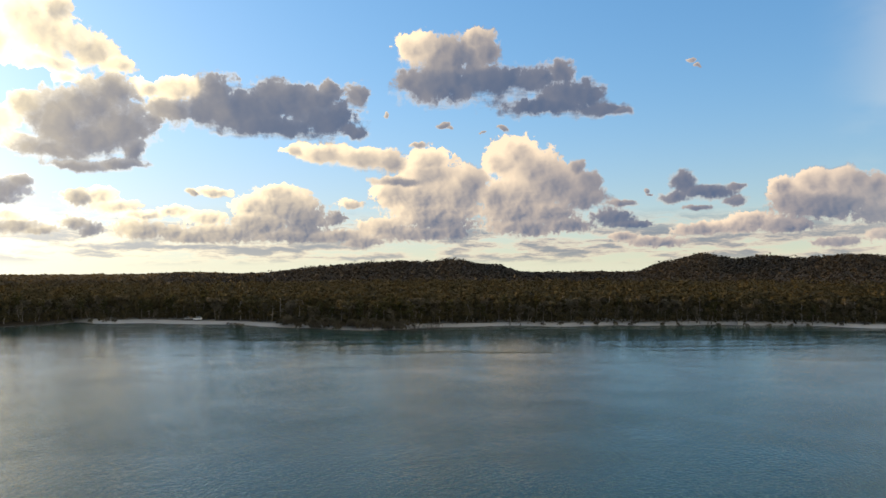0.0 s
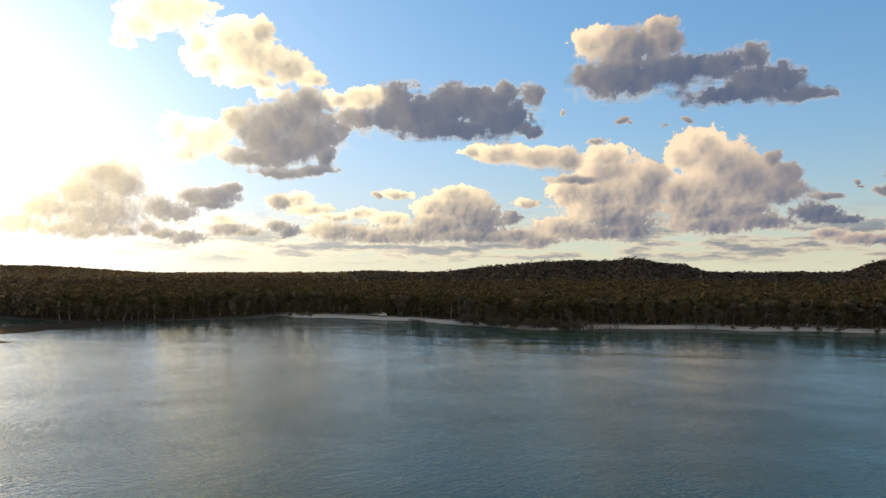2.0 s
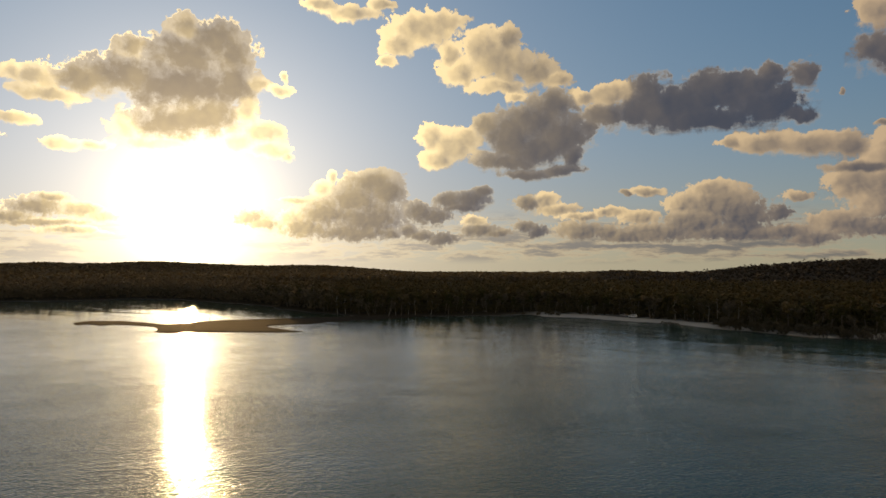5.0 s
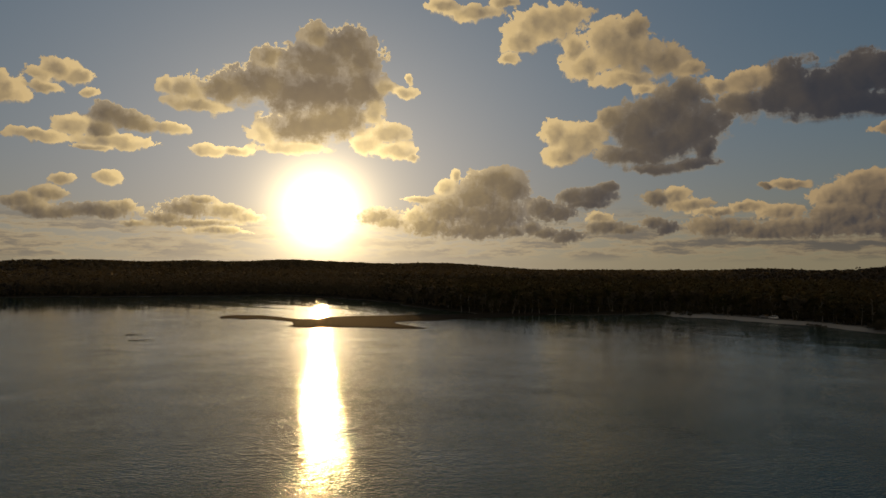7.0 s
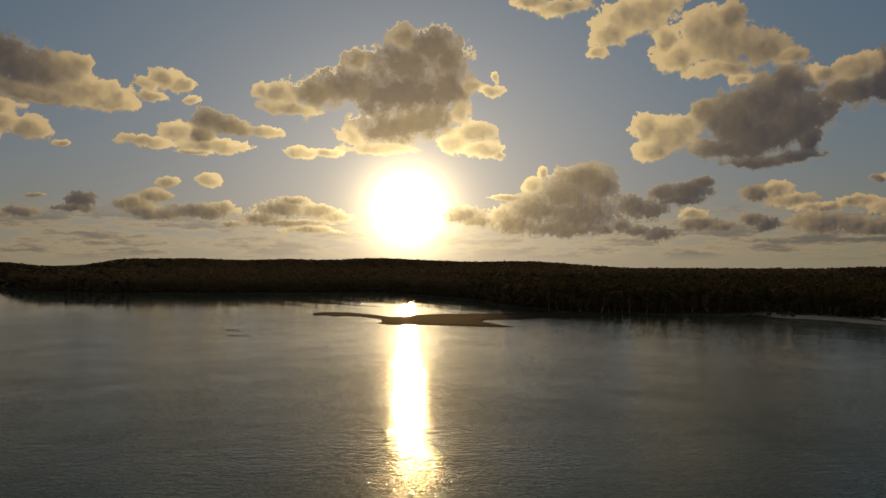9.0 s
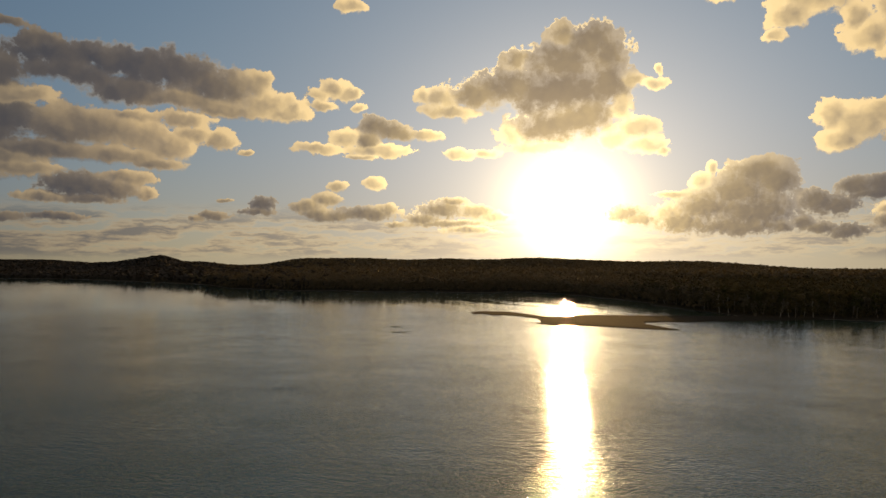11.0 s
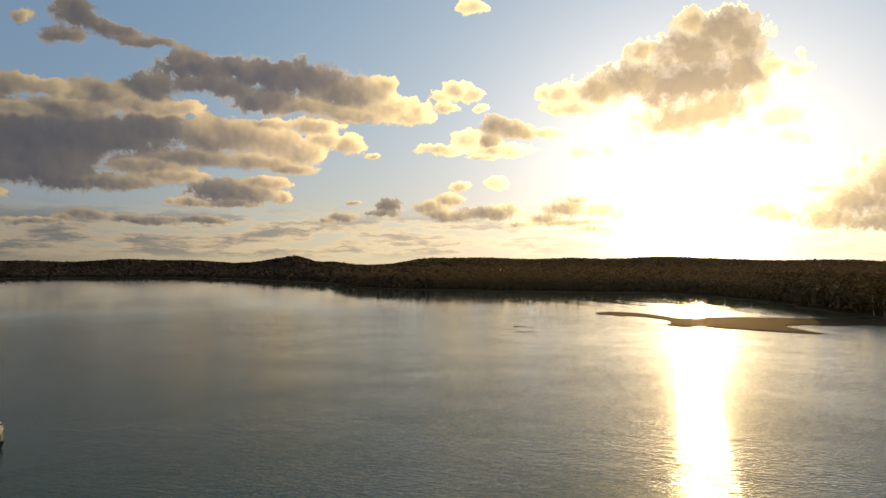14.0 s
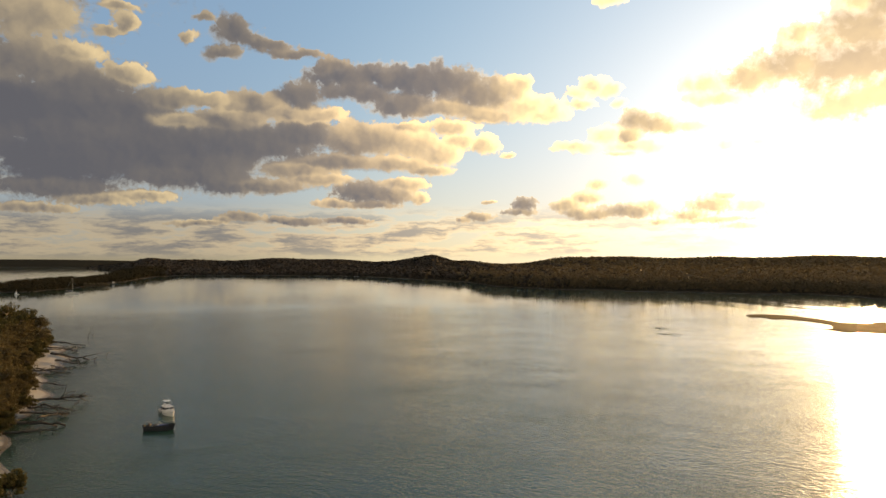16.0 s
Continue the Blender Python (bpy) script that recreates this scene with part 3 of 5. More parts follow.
# hills: azimuth, distance, height of the ground, half width in degrees, half depth in metres
HILLS = [(-20.5, 1150, 31, 2.2, 260), (-24.6, 1250, 23, 2.4, 300), (-30, 1200, 27, 4.5, 300), (-40, 1250, 24, 7, 300), (-17.6, 1150, 14, 1.4, 240),
         (-1.2, 1050, 22, 2.5, 240), (3.5, 1080, 21, 3.2, 240), (7.5, 1080, 11, 2.5, 240), (11, 1100, 10, 3.0, 220), (-4.6, 1050, 12, 1.5, 220),
         (-12, 1500, 3, 6, 300), (20, 1800, 5, 2.5, 300), (46, 2500, 19, 5, 500), (52.5, 2450, 12, 3, 450), (57.5, 2400, 28, 4.0, 450),
         (65, 2400, 25, 4.5, 450), (72.5, 2400, 27, 4.0, 450), (77, 2400, 18, 2.5, 450), (87.4, 2300, 32, 1.4, 350), (89.2, 2300, 16, 1.2, 350),
         (84.5, 2300, 16, 2.0, 350), (95, 2500, 21, 3.0, 400), (90.8, 2500, 10, 1.5, 400), (100, 2500, 24, 3.0, 400), (107, 2700, 22, 4.5, 400),
         (118, 4750, 37, 13, 300), (109.5, 2700, 13, 0.9, 350)]
BEACH_A, BEACH_B = Vector((-91, -53.5)), Vector((-258, -118))  # the beach on this side of the bay


def bump(x, c, w):
    return np.exp(-((x - c) / w) ** 2)


def ground_height(az, r):
    """Height of the ground (arrays, degrees and metres)."""
    s_az, s_r = np.array(SHORE).T
    x, y = -np.sin(np.radians(az)) * r, np.cos(np.radians(az)) * r
    wobble = 5 * np.sin(x * 0.045 + 1.3) * np.sin(y * 0.05) + 2.5 * np.sin(x * 0.13) + 2 * np.sin(y * 0.17 + 2)
    inland = r - np.interp(az, s_az, s_r) + wobble * np.clip(r / 400, 0, 1.5)
    # beyond the spit the open sea begins, with a far coast behind it
    spit = np.clip((az - 109.5) / 1.0, 0, 1)
    outer = np.interp(az, [109.5, 110.5, 111.5, 112.2, 114, 115, 116.4, 119, 180], [4000, 3000, 2000, 1400, 1150, 1200, 1100, 930, 1100])
    coast = np.interp(az, [109.5, 111.5, 113.5, 115.3, 117, 119, 180], [2300, 2340, 3370, 4050, 4330, 4350, 4350])
    land = np.minimum(inland, (outer - r)) * spit + inland * (1 - spit)
    land = np.where((spit > 0) & (r > (outer + coast) / 2), np.maximum(land, r - coast), land)
    low = np.clip(land * 0.12, -4, 1.4) + np.clip((land - 25) * 0.012, 0, 4.0)
    hills = 0
    for a, d, h, wa, wr in HILLS:
        hills = hills + h * bump(az, a, wa) * np.where(r < d, bump(r, d, wr), bump(r, d, wr * 2.5))
    z = low + hills * np.clip((land - 40) / 250, 0, 1)
    # the wooded shore on this side
    along = (BEACH_B - BEACH_A).normalized()
    side = (x - BEACH_A.x) * -along.y + (y - BEACH_A.y) * along.x + 1.8 * np.sin(x * 0.11) + 1.2 * np.sin(x * 0.31 + 1)
    run = (x - BEACH_A.x) * along.x + (y - BEACH_A.y) * along.y
    own = np.minimum(side, 178 - run - 0.25 * np.clip(side, 0, 80))
    z = np.maximum(z, np.clip(own * 0.15, -4, 1.6) + np.clip((own - 20) * 0.02, 0, 3.0))
    return z


def sheet(name, verts, faces, mat, label, category, kind="structure", smooth=True):
    me = bpy.data.meshes.new(name)
    me.from_pydata(verts, [], faces)
    me.materials.append(mat)
    if smooth:
        me.polygons.foreach_set("use_smooth", [True] * len(me.polygons))
    return tagged(new(name, me), label, category, kind=kind)


REACH_AZ, REACH = [-180, -60, -45, -5, 10, 15, 37, 45, 60, 104, 109, 180], [4800, 4800, 3000, 2900, 2500, 2000, 2000, 3300, 4000, 4000, 4800, 4800]


def build_ground():
    azs = np.concatenate([np.arange(-180, -45, 3.0), np.arange(-45, 125, 0.45), np.arange(125, 180, 3.0)])
    rs = np.concatenate([np.linspace(2, 80, 10), np.linspace(90, 700, 140), np.geomspace(706, 4800, 110)])
    A, R = np.meshgrid(azs, rs, indexing="ij")
    # on the landward side the country ends behind its hills, where nothing shows over it
    reach = np.interp(A, REACH_AZ, REACH)
    R2 = np.where(R > 1500, 1500 + (R - 1500) * (reach - 1500) / 3300, R)
    Z = ground_height(A, R2)
    X, Y = -np.sin(np.radians(A)) * R2, np.cos(np.radians(A)) * R2
    n, k = A.shape
    verts = np.stack([X, Y, Z], -1).reshape(-1, 3).tolist()
    faces = [(i * k + j, ((i + 1) % n) * k + j, ((i + 1) % n) * k + j + 1, i * k + j + 1) for i in range(n) for j in range(k - 1)]
    return sheet("ground", verts, faces, SAND, "pale sandy shore rising into dark wooded low hills", "ground")


build_ground()
ring = [polar(a, 4800 if a >= 104 or a < -60 else 1900) for a in range(-180, 180, 2)]
sheet("water", [(x, y, 0) for x, y in ring], [tuple(range(len(ring)))], WATER, "calm grey-blue bay water with fine evening ripples", "water", smooth=False)


# ---- more materials ----
def make_leaves(name, dark, light, through_light=0.35, gloss=0.15, rough=0.75):
    m = bpy.data.materials.new(name)
    m.use_nodes = True
    m.node_tree.nodes.clear()
    g = Graph(m.node_tree)
    p = place(g)
    patch = g.noise(p, 0.35, 3.0, 0.6)
    leaf = g.node("ShaderNodeNewGeometry").outputs["Random Per Island"]
    colour = g.mix(g.math("ADD", g.math("MULTIPLY", patch, 0.6), g.math("MULTIPLY", leaf, 0.4)), dark, light)
    tree = g.node("ShaderNodeObjectInfo").outputs["Random"]
    colour = g.mix(g.math("MULTIPLY", tree, 0.35), colour, (0.07, 0.055, 0.02))
    front = g.node("ShaderNodeBsdfPrincipled")
    g.link(colour, front.inputs["Base Color"])
    front.inputs["Roughness"].default_value = rough
    front.inputs["Specular IOR Level"].default_value = gloss
    back = g.node("ShaderNodeBsdfTranslucent")
    g.link(colour, back.inputs["Color"])
    both = g.node("ShaderNodeMixShader")
    both.inputs[0].default_value = through_light
    g.link(front.outputs[0], both.inputs[1])
    g.link(back.outputs[0], both.inputs[2])
    g.link(both.outputs[0], g.node("ShaderNodeOutputMaterial").inputs[0])
    return m


def make_plain(name, dark, light, rough=0.6, metal=0.0, scale=2.0, bump_by=0.2, coat=0.0):
    m, g, s = material(name)
    p = place(g)
    grain = g.noise(p, scale, 5.0, 0.6)
    stain = g.noise(p, scale * 0.2, 3.0, 0.6)
    g.link(g.mix(g.math("ADD", g.math("MULTIPLY", grain, 0.5), g.math("MULTIPLY", stain, 0.5)), dark, light), s["Base Color"])
    g.link(g.step(grain, 0.3, 0.7, rough * 0.85, min(1.0, rough * 1.15)), s["Roughness"])
    s["Metallic"].default_value = metal
    s["Coat Weight"].default_value = coat
    if bump_by:
        bumped(g, s, grain, bump_by, 0.02)
    return m


LEAF = make_leaves("eucalypt_leaves", (0.062, 0.052, 0.029), (0.138, 0.112, 0.052), 0.3)
LEAF_DARK = make_leaves("mangrove_leaves", (0.085, 0.074, 0.052), (0.150, 0.130, 0.092), 0.35)
LEAF_GOLD = make_leaves("dry_leaves", (0.034, 0.036, 0.014), (0.092, 0.084, 0.032), 0.3)
CANOPY = make_leaves("forest_canopy", (0.036, 0.032, 0.018), (0.078, 0.065, 0.032), 0.2, 0.1, 0.8)
# cloud shade on the hills and far side is put into this dark leaf colour
HILL_CANOPY = make_leaves("shaded_hill_canopy", (0.024, 0.021, 0.019), (0.044, 0.038, 0.032), 0.1)
# near-black: the shade lying over the spit is painted into its leaves
SPIT_CANOPY = make_leaves("shaded_spit_canopy", (0.012, 0.012, 0.009), (0.028, 0.026, 0.019), 0.05, 0.05, 0.9)
# haze and glare below the sun are put into this paler leaf colour
RIDGE_CANOPY = make_leaves("haze_paled_canopy", (0.088, 0.070, 0.044), (0.118, 0.094, 0.060), 0.3, 0.2, 0.75)
BARK = make_plain("grey_bark", (0.06, 0.05, 0.04), (0.18, 0.155, 0.125), 0.85, scale=3.0)
PALE_BARK = make_plain("bleached_bark", (0.15, 0.135, 0.115), (0.30, 0.27, 0.235), 0.8, scale=3.0)
DRIFT = make_plain("weathered_driftwood", (0.03, 0.024, 0.018), (0.09, 0.075, 0.06), 0.85, scale=4.0)


# ---- trees ----
def tube(verts, faces, path, radii, sides=5):
    """A tapered tube along a path, added to the lists."""
    start = len(verts)
    for i, (c, r) in enumerate(zip(path, radii)):
        ahead = (Vector(path[min(i + 1, len(path) - 1)]) - Vector(path[max(i - 1, 0)])).normalized()
        u = ahead.cross(Vector((0.3, 0.9, 0.2))).normalized()
        v = ahead.cross(u)
        for k in range(sides):
            a = 2 * pi * k / sides
            verts.append(tuple(Vector(c) + (u * cos(a) + v * sin(a)) * r))
    for i in range(len(path) - 1):
        for k in range(sides):
            a, b = start + i * sides + k, start + i * sides + (k + 1) % sides
            faces.append((a, b, b + sides, a + sides))
    top = start + (len(path) - 1) * sides
    faces.append(tuple(range(top, top + sides)))
    faces.append(tuple(reversed(range(start, start + sides))))


def facing(rng, out):
    """Two edges of a leaf spray that roughly faces outwards."""
    out = out / (np.linalg.norm(out, axis=1)[:, None] + 1e-6) + rng.normal(size=out.shape) * 0.38
    u = np.cross(out, rng.normal(size=out.shape))
    u /= np.linalg.norm(u, axis=1)[:, None] + 1e-6
    v = np.cross(out, u)
    v /= np.linalg.norm(v, axis=1)[:, None] + 1e-6
    return u, v


def leaf_cards(rng, centres, radii, count, size):
    """Leaf sprays scattered in flattened clumps: arrays of vertices, four to a spray."""
    n = len(centres) * count
    c = np.repeat(np.array(centres), count, 0)
    r = np.repeat(np.array(radii), count)[:, None]
    d = rng.normal(size=(n, 3))
    d /= np.linalg.norm(d, axis=1)[:, None]
    at = c + d * r * rng.uniform(0.35, 1.0, (n, 1)) * np.array([1, 1, 0.62])
    u, v = facing(rng, d * np.array([1, 1, 1.3]))
    s = size * rng.uniform(0.6, 1.25, (n, 1))
    u, v = u * s, v * s * 0.62
    bend = np.cross(u, v) / (s + 1e-6) * 0.3
    return np.stack([at - u, at + v + bend, at + u, at - v + bend], 1).reshape(-1, 3)


def quads(n):
    return np.arange(n * 4).reshape(-1, 4).tolist()


def mesh_of(name, verts, faces, mat, smooth=False):
    me = bpy.data.meshes.new(name)
    me.from_pydata(verts if isinstance(verts, list) else verts.tolist(), [], faces)
    me.materials.append(mat)
    if smooth:
        me.polygons.foreach_set("use_smooth", [True] * len(me.polygons))
    return me


def child(name, me, parent, label=""):
    ob = new(name, me)
    ob.parent = parent
    if label:
        ob["label"] = label
    return ob


def limb(rng, start, way_out, length, bends=4, wander=0.25, lift=0.1):
    path, at, d = [Vector(start)], Vector(start), Vector(way_out).normalized()
    for _ in range(bends):
        d = (d + Vector(rng.normal(size=3)) * wander + Vector((0, 0, lift))).normalized()
        at = at + d * (length / bends)
        path.append(at.copy())
    return path


def make_tree(name, seed, height, spread, clumps, per_clump, leaf, bark, leaves, label, category="tree", stems=1, base=0.35, bare=0, stout=1.0):
    """A tree: forked tapered trunk and a gappy crown of leaf clumps on its limbs."""
    rng = np.random.default_rng(seed)
    root = new(name)
    tagged(root, label, category)
    tv, tf, tips = [], [], []
    for k in range(stems):
        lean = Vector((*rng.normal(size=2) * (0.12 if stems == 1 else 0.55), 1))
        stem = limb(rng, (*(rng.normal(size=2) * 0.15 * stems), -0.4), lean, height * rng.uniform(0.78, 0.9), 6, 0.10, 0.15)
        r0 = stout * height * 0.02 / stems ** 0.3
        tube(tv, tf, stem, np.linspace(r0, r0 * 0.3, len(stem)), 6)
        tips.append(stem[-1])
        for _ in range(max(3, int(clumps * 0.55 / stems))):
            f = rng.uniform(base, 0.95)
            i = min(int(f * 6), 5)
            foot = stem[i].lerp(stem[i + 1], f * 6 - i)
            a = rng.uniform(0, 2 * pi)
            out = Vector((cos(a), sin(a), rng.uniform(0.15, 0.9)))
            reach = spread * rng.uniform(0.45, 1.0) * (1.15 - 0.55 * f)
            branch = limb(rng, foot, out, reach, 4, 0.22, 0.12)
            tube(tv, tf, branch, np.linspace(r0 * 0.45, r0 * 0.1, len(branch)), 4)
            tips.append(branch[-1])
            tips.append(branch[-2] + Vector(rng.normal(size=3)) * spread * 0.12)
    child("trunk", mesh_of("trunk", [tuple(v) for v in tv], tf, bark, True), root)
    rng.shuffle(tips)
    tips = tips[:max(1, clumps - bare)] if not bare else tips[:max(0, clumps - bare)]
    if tips:
        radii = spread * rng.uniform(0.12, 0.34, len(tips))
        v = leaf_cards(rng, [tuple(t) for t in tips], radii, per_clump, leaf)
        child("crown", mesh_of("crown", v, quads(len(v) // 4), leaves), root)
    return root


def at_shore(az, inland):
    s_az, s_r = np.array(SHORE).T
    r = float(np.interp(az, s_az, s_r)) + inland
    return az, r, float(ground_height(np.array([az]), np.array([r]))[0])


def stand(az, r, z, turn=0.0, size=1.0):
    return pose(*polar(az, r), z, 0, 0, turn) @ Matrix.Scale(size, 4)


def put(source, m):
    """A copy of a thing with its own size."""
    made = copy_thing(source, m)
    made.scale = m.to_scale()
    return made


KINDS = [
    make_tree("eucalyptus_tree", 11, 15, 5.2, 20, 26, 0.75, BARK, LEAF, "dark olive eucalyptus behind the far beach"),
    make_tree("eucalyptus_tree", 12, 16, 4.6, 22, 24, 0.75, PALE_BARK, LEAF, "pale-trunked eucalyptus with a thin olive crown"),
    make_tree("eucalyptus_tree", 13, 14, 5.8, 20, 28, 0.8, BARK, LEAF_DARK, "broad dark-leaved tree in the shore forest"),
    make_tree("eucalyptus_tree", 14, 17, 4.8, 20, 24, 0.75, BARK, LEAF_GOLD, "tall tree with a sunlit golden-olive crown"),
    make_tree("paperbark_tree", 15, 11, 4.2, 16, 26, 0.65, PALE_BARK, LEAF_DARK, "low paperbark tree at the edge of the beach", stems=2),
]
MANGROVE = make_tree("mangrove_bush", 21, 5.2, 3.6, 30, 30, 0.42, BARK, LEAF_DARK, "round grey-green mangrove bush standing in the shallows", "bush", stems=4, base=0.3)
BARE = make_tree("bare_mangrove", 22, 4.2, 2.2, 14, 4, 0.25, DRIFT, LEAF_DARK, "leafless branching mangrove standing in shallow water", "bush", stems=5, base=0.25, bare=14, stout=3.2)
PALE_DEAD = make_tree("dead_tree", 23, 8, 2.6, 8, 4, 0.25, PALE_BARK, LEAF_DARK, "bleached dead tree leaning over the far beach", "tree", stems=2, base=0.4, bare=8)


def plant_far_shore():
    rng = np.random.default_rng(5)
    done = set()

    def grow(kind, az, inland, size, group, sink=0.0):
        a, r, z = at_shore(az, inland)
        m = stand(a, r, z - sink, rng.uniform(0, 360), size)
        if kind.name in done:
            tagged(put(kind, m), group=group)
        else:
            done.add(kind.name)
            kind.matrix_basis = m
            tagged(kind, group=group)

    az = -38.0
    while az < 47:
        az += rng.uniform(0.55, 0.95)
        for inland in (14, 26) if 13 < az < 28 or -6 < az < 3 else (9, 22):
            low = 4 if inland < 20 else 0
            k = KINDS[int(rng.choice([0, 1, 2, 3, 4], p=[0.24, 0.18, 0.2, 0.18, 0.2]))] if inland < 20 else KINDS[int(rng.integers(0, 4))]
            grow(k, az + rng.uniform(-0.4, 0.4), inland + rng.uniform(-3, 4), rng.uniform(0.72, 1.06) - 0.02 * low, "trees along the far shore")
    for az in np.arange(3.4, 13.2, 0.42):
        grow(MANGROVE, az + rng.uniform(-0.2, 0.2), rng.uniform(-4, 5), rng.uniform(0.7, 1.15), "mangroves along the far beach", 0.3)
    for az in (16.6, 16.2, 17.1, 25.9, 25.4, 27, 28.2, 29, -14, -15.2, -17.5, -8.2, -9.6, -11.2, -12.4, -18.8, -20.9, -21.7, -23.6, -25.2, -26.6, -27.8, -29.9, -31.3):
        grow(MANGROVE, az, rng.uniform(-1, 3), rng.uniform(0.35, 0.55), "mangroves along the far beach", 0.2)
    for az in (3.7, 3.4, 3.1, 2.85, 2.6, 2.35, 2.1, 1.8, 1.5, 1.25, 1.0, 0.75, 0.5, 4.6, 6.1, -5.5, -6.4):
        grow(BARE, az, rng.uniform(-6, 0), rng.uniform(0.8, 1.2), "bare mangroves in the shallows", 0.1)
    for az in (-19.4, -20.0, -23.0, -24.3, -28.4, -10.5, -6.2, -32, 9.5):
        grow(PALE_DEAD, az, rng.uniform(8, 13), rng.uniform(0.7, 1.1), "bleached trees along the far beach")


plant_far_shore()


def forest(name, label, az0, az1, near_r, far_r, spacing, cards, size, tall, seed, keep=None, leaves=CANOPY, base=0.06, ragged=0.62):
    """Woods too many to count: clumps of leaf sprays over the ground, one object."""
    rng = np.random.default_rng(seed)
    s_az, s_r = np.array(SHORE).T
    pts, r = [], near_r
    while r < far_r:
        step = spacing(r)
        n = int(radians(az1 - az0) * r / step)
        a = np.linspace(az0, az1, n) + rng.uniform(-0.5, 0.5, n) * (az1 - az0) / n
        rr = r + rng.uniform(-0.5, 0.5, n) * step
        pts.append(np.stack([a, rr, np.full(n, step)], 1))
        r += step * 0.95
    pts = np.concatenate(pts)
    z = ground_height(pts[:, 0], pts[:, 1])
    ok = (z > 1.55) & (pts[:, 1] > np.interp(pts[:, 0], s_az, s_r) + 30) & (pts[:, 1] < np.interp(pts[:, 0], REACH_AZ, REACH) - 20)
    if keep is not None:
        ok = keep(pts[:, 0], pts[:, 1], z)
    pts, z = pts[ok], z[ok]
    h = np.interp(pts[:, 1], [900, 1600], [max(tall, 14) if far_r > 600 else tall, tall]) * rng.uniform(ragged, 1.0, len(pts)) * np.where(rng.random(len(pts)) < 0.06, 1.2, 1.0)
    h = np.where((pts[:, 0] > 110.5) & (pts[:, 1] < 2400), h * 0.55, h)
    x, y = -np.sin(np.radians(pts[:, 0])) * pts[:, 1], np.cos(np.radians(pts[:, 0])) * pts[:, 1]
    wide = pts[:, 2] * rng.uniform(0.5, 0.75, len(pts))
    n = len(pts) * cards
    rep = lambda v: np.repeat(v, cards)
    up = rng.uniform(0, 1, n) ** 0.7
    a = rng.uniform(0, 2 * pi, n)
    if base > 0.2:
        wide = wide * rng.uniform(0.75, 1.5, len(pts))  # crowns of their own size, on stems
        up = rng.uniform(-0.45, 1, n)
    rad = rep(wide) * np.sqrt(np.clip(1 - (up * 0.95) ** 2, 0, 1)) * rng.uniform(0.75, 1.05, n)
    at = np.stack([rep(x) + np.cos(a) * rad, rep(y) + np.sin(a) * rad, rep(z) + rep(h) * (base + (1 - base) * up)], 1)
    u, v = facing(rng, np.stack([np.cos(a) * (1.05 - up), np.sin(a) * (1.05 - up), up * 1.1], 1))
    s = (rep(wide) * size * rng.uniform(0.6, 1.2, n))[:, None]
    u, v = u * s, v * s * 0.7
    verts = np.stack([at - u, at + v, at + u, at - v], 1).reshape(-1, 3)
    ob = new(name, mesh_of(name, verts, quads(n), leaves))
    return tagged(ob, label, "forest", kind="stuff")


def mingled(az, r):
    """Degrees by which the shade-dark and haze-pale canopy colours interlock along their seam."""
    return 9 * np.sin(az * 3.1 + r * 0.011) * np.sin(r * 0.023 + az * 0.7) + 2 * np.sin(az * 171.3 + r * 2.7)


forest("forest", "dense dark eucalyptus forest behind the far beach", -46, 50, 360, 640, lambda r: 6.6, 46, 0.23, 15, 31, base=0.62)
forest("undergrowth", "dark scrub filling the edge of the far forest", -46, 50, 330, 470, lambda r: 3.4, 21, 0.32, 5.5, 34,
       lambda az, r, z: (z > 0.6) & (z < 2.2) & (r > np.interp(az, *np.array(SHORE).T) + np.interp(az, [-40, -8, -6, 1, 2, 12, 14, 24, 26], [3.5, 4, 12, 12, 6, 6, 13, 13, 5])))
forest("hill_forest", "forest covering the low hills, coloured as under cloud shade", -46, 22, 640, 1500, lambda r: 6.5 + (r - 640) * 0.006, 18, 0.31, 13, 32, leaves=HILL_CANOPY, base=0.5)
forest("shadowed_forest", "low forest along the far side of the bay, coloured as in shade", 68, 121, 400, 3400, lambda r: 4.0 + r * 0.0068, 12, 0.40, 8, 35,
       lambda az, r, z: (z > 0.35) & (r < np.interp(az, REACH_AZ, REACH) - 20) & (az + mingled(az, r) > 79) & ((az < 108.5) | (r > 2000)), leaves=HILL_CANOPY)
forest("bay_edge_forest", "dense trees standing along the bay's edge, colour paled as by haze", 44, 84, 400, 1080, lambda r: 6.4, 34, 0.28, 15, 37,
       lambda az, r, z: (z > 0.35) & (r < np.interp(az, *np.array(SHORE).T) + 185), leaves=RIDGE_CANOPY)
forest("spit_woods", "low trees and mangroves covering the narrow spit, coloured as in shade", 108.5, 121, 760, 2000, lambda r: 4.6 + (r - 760) * 0.004, 30, 0.29, 13, 36,
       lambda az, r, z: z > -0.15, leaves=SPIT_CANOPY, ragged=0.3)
forest("distant_forest", "far forest on low ridges, haze put into its colour", 15, 90, 400, 3400, lambda r: 4.0 + r * 0.0056, 8, 0.5, 9, 33,
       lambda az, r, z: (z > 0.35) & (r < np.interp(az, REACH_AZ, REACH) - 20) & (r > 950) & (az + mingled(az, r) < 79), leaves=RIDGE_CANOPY)


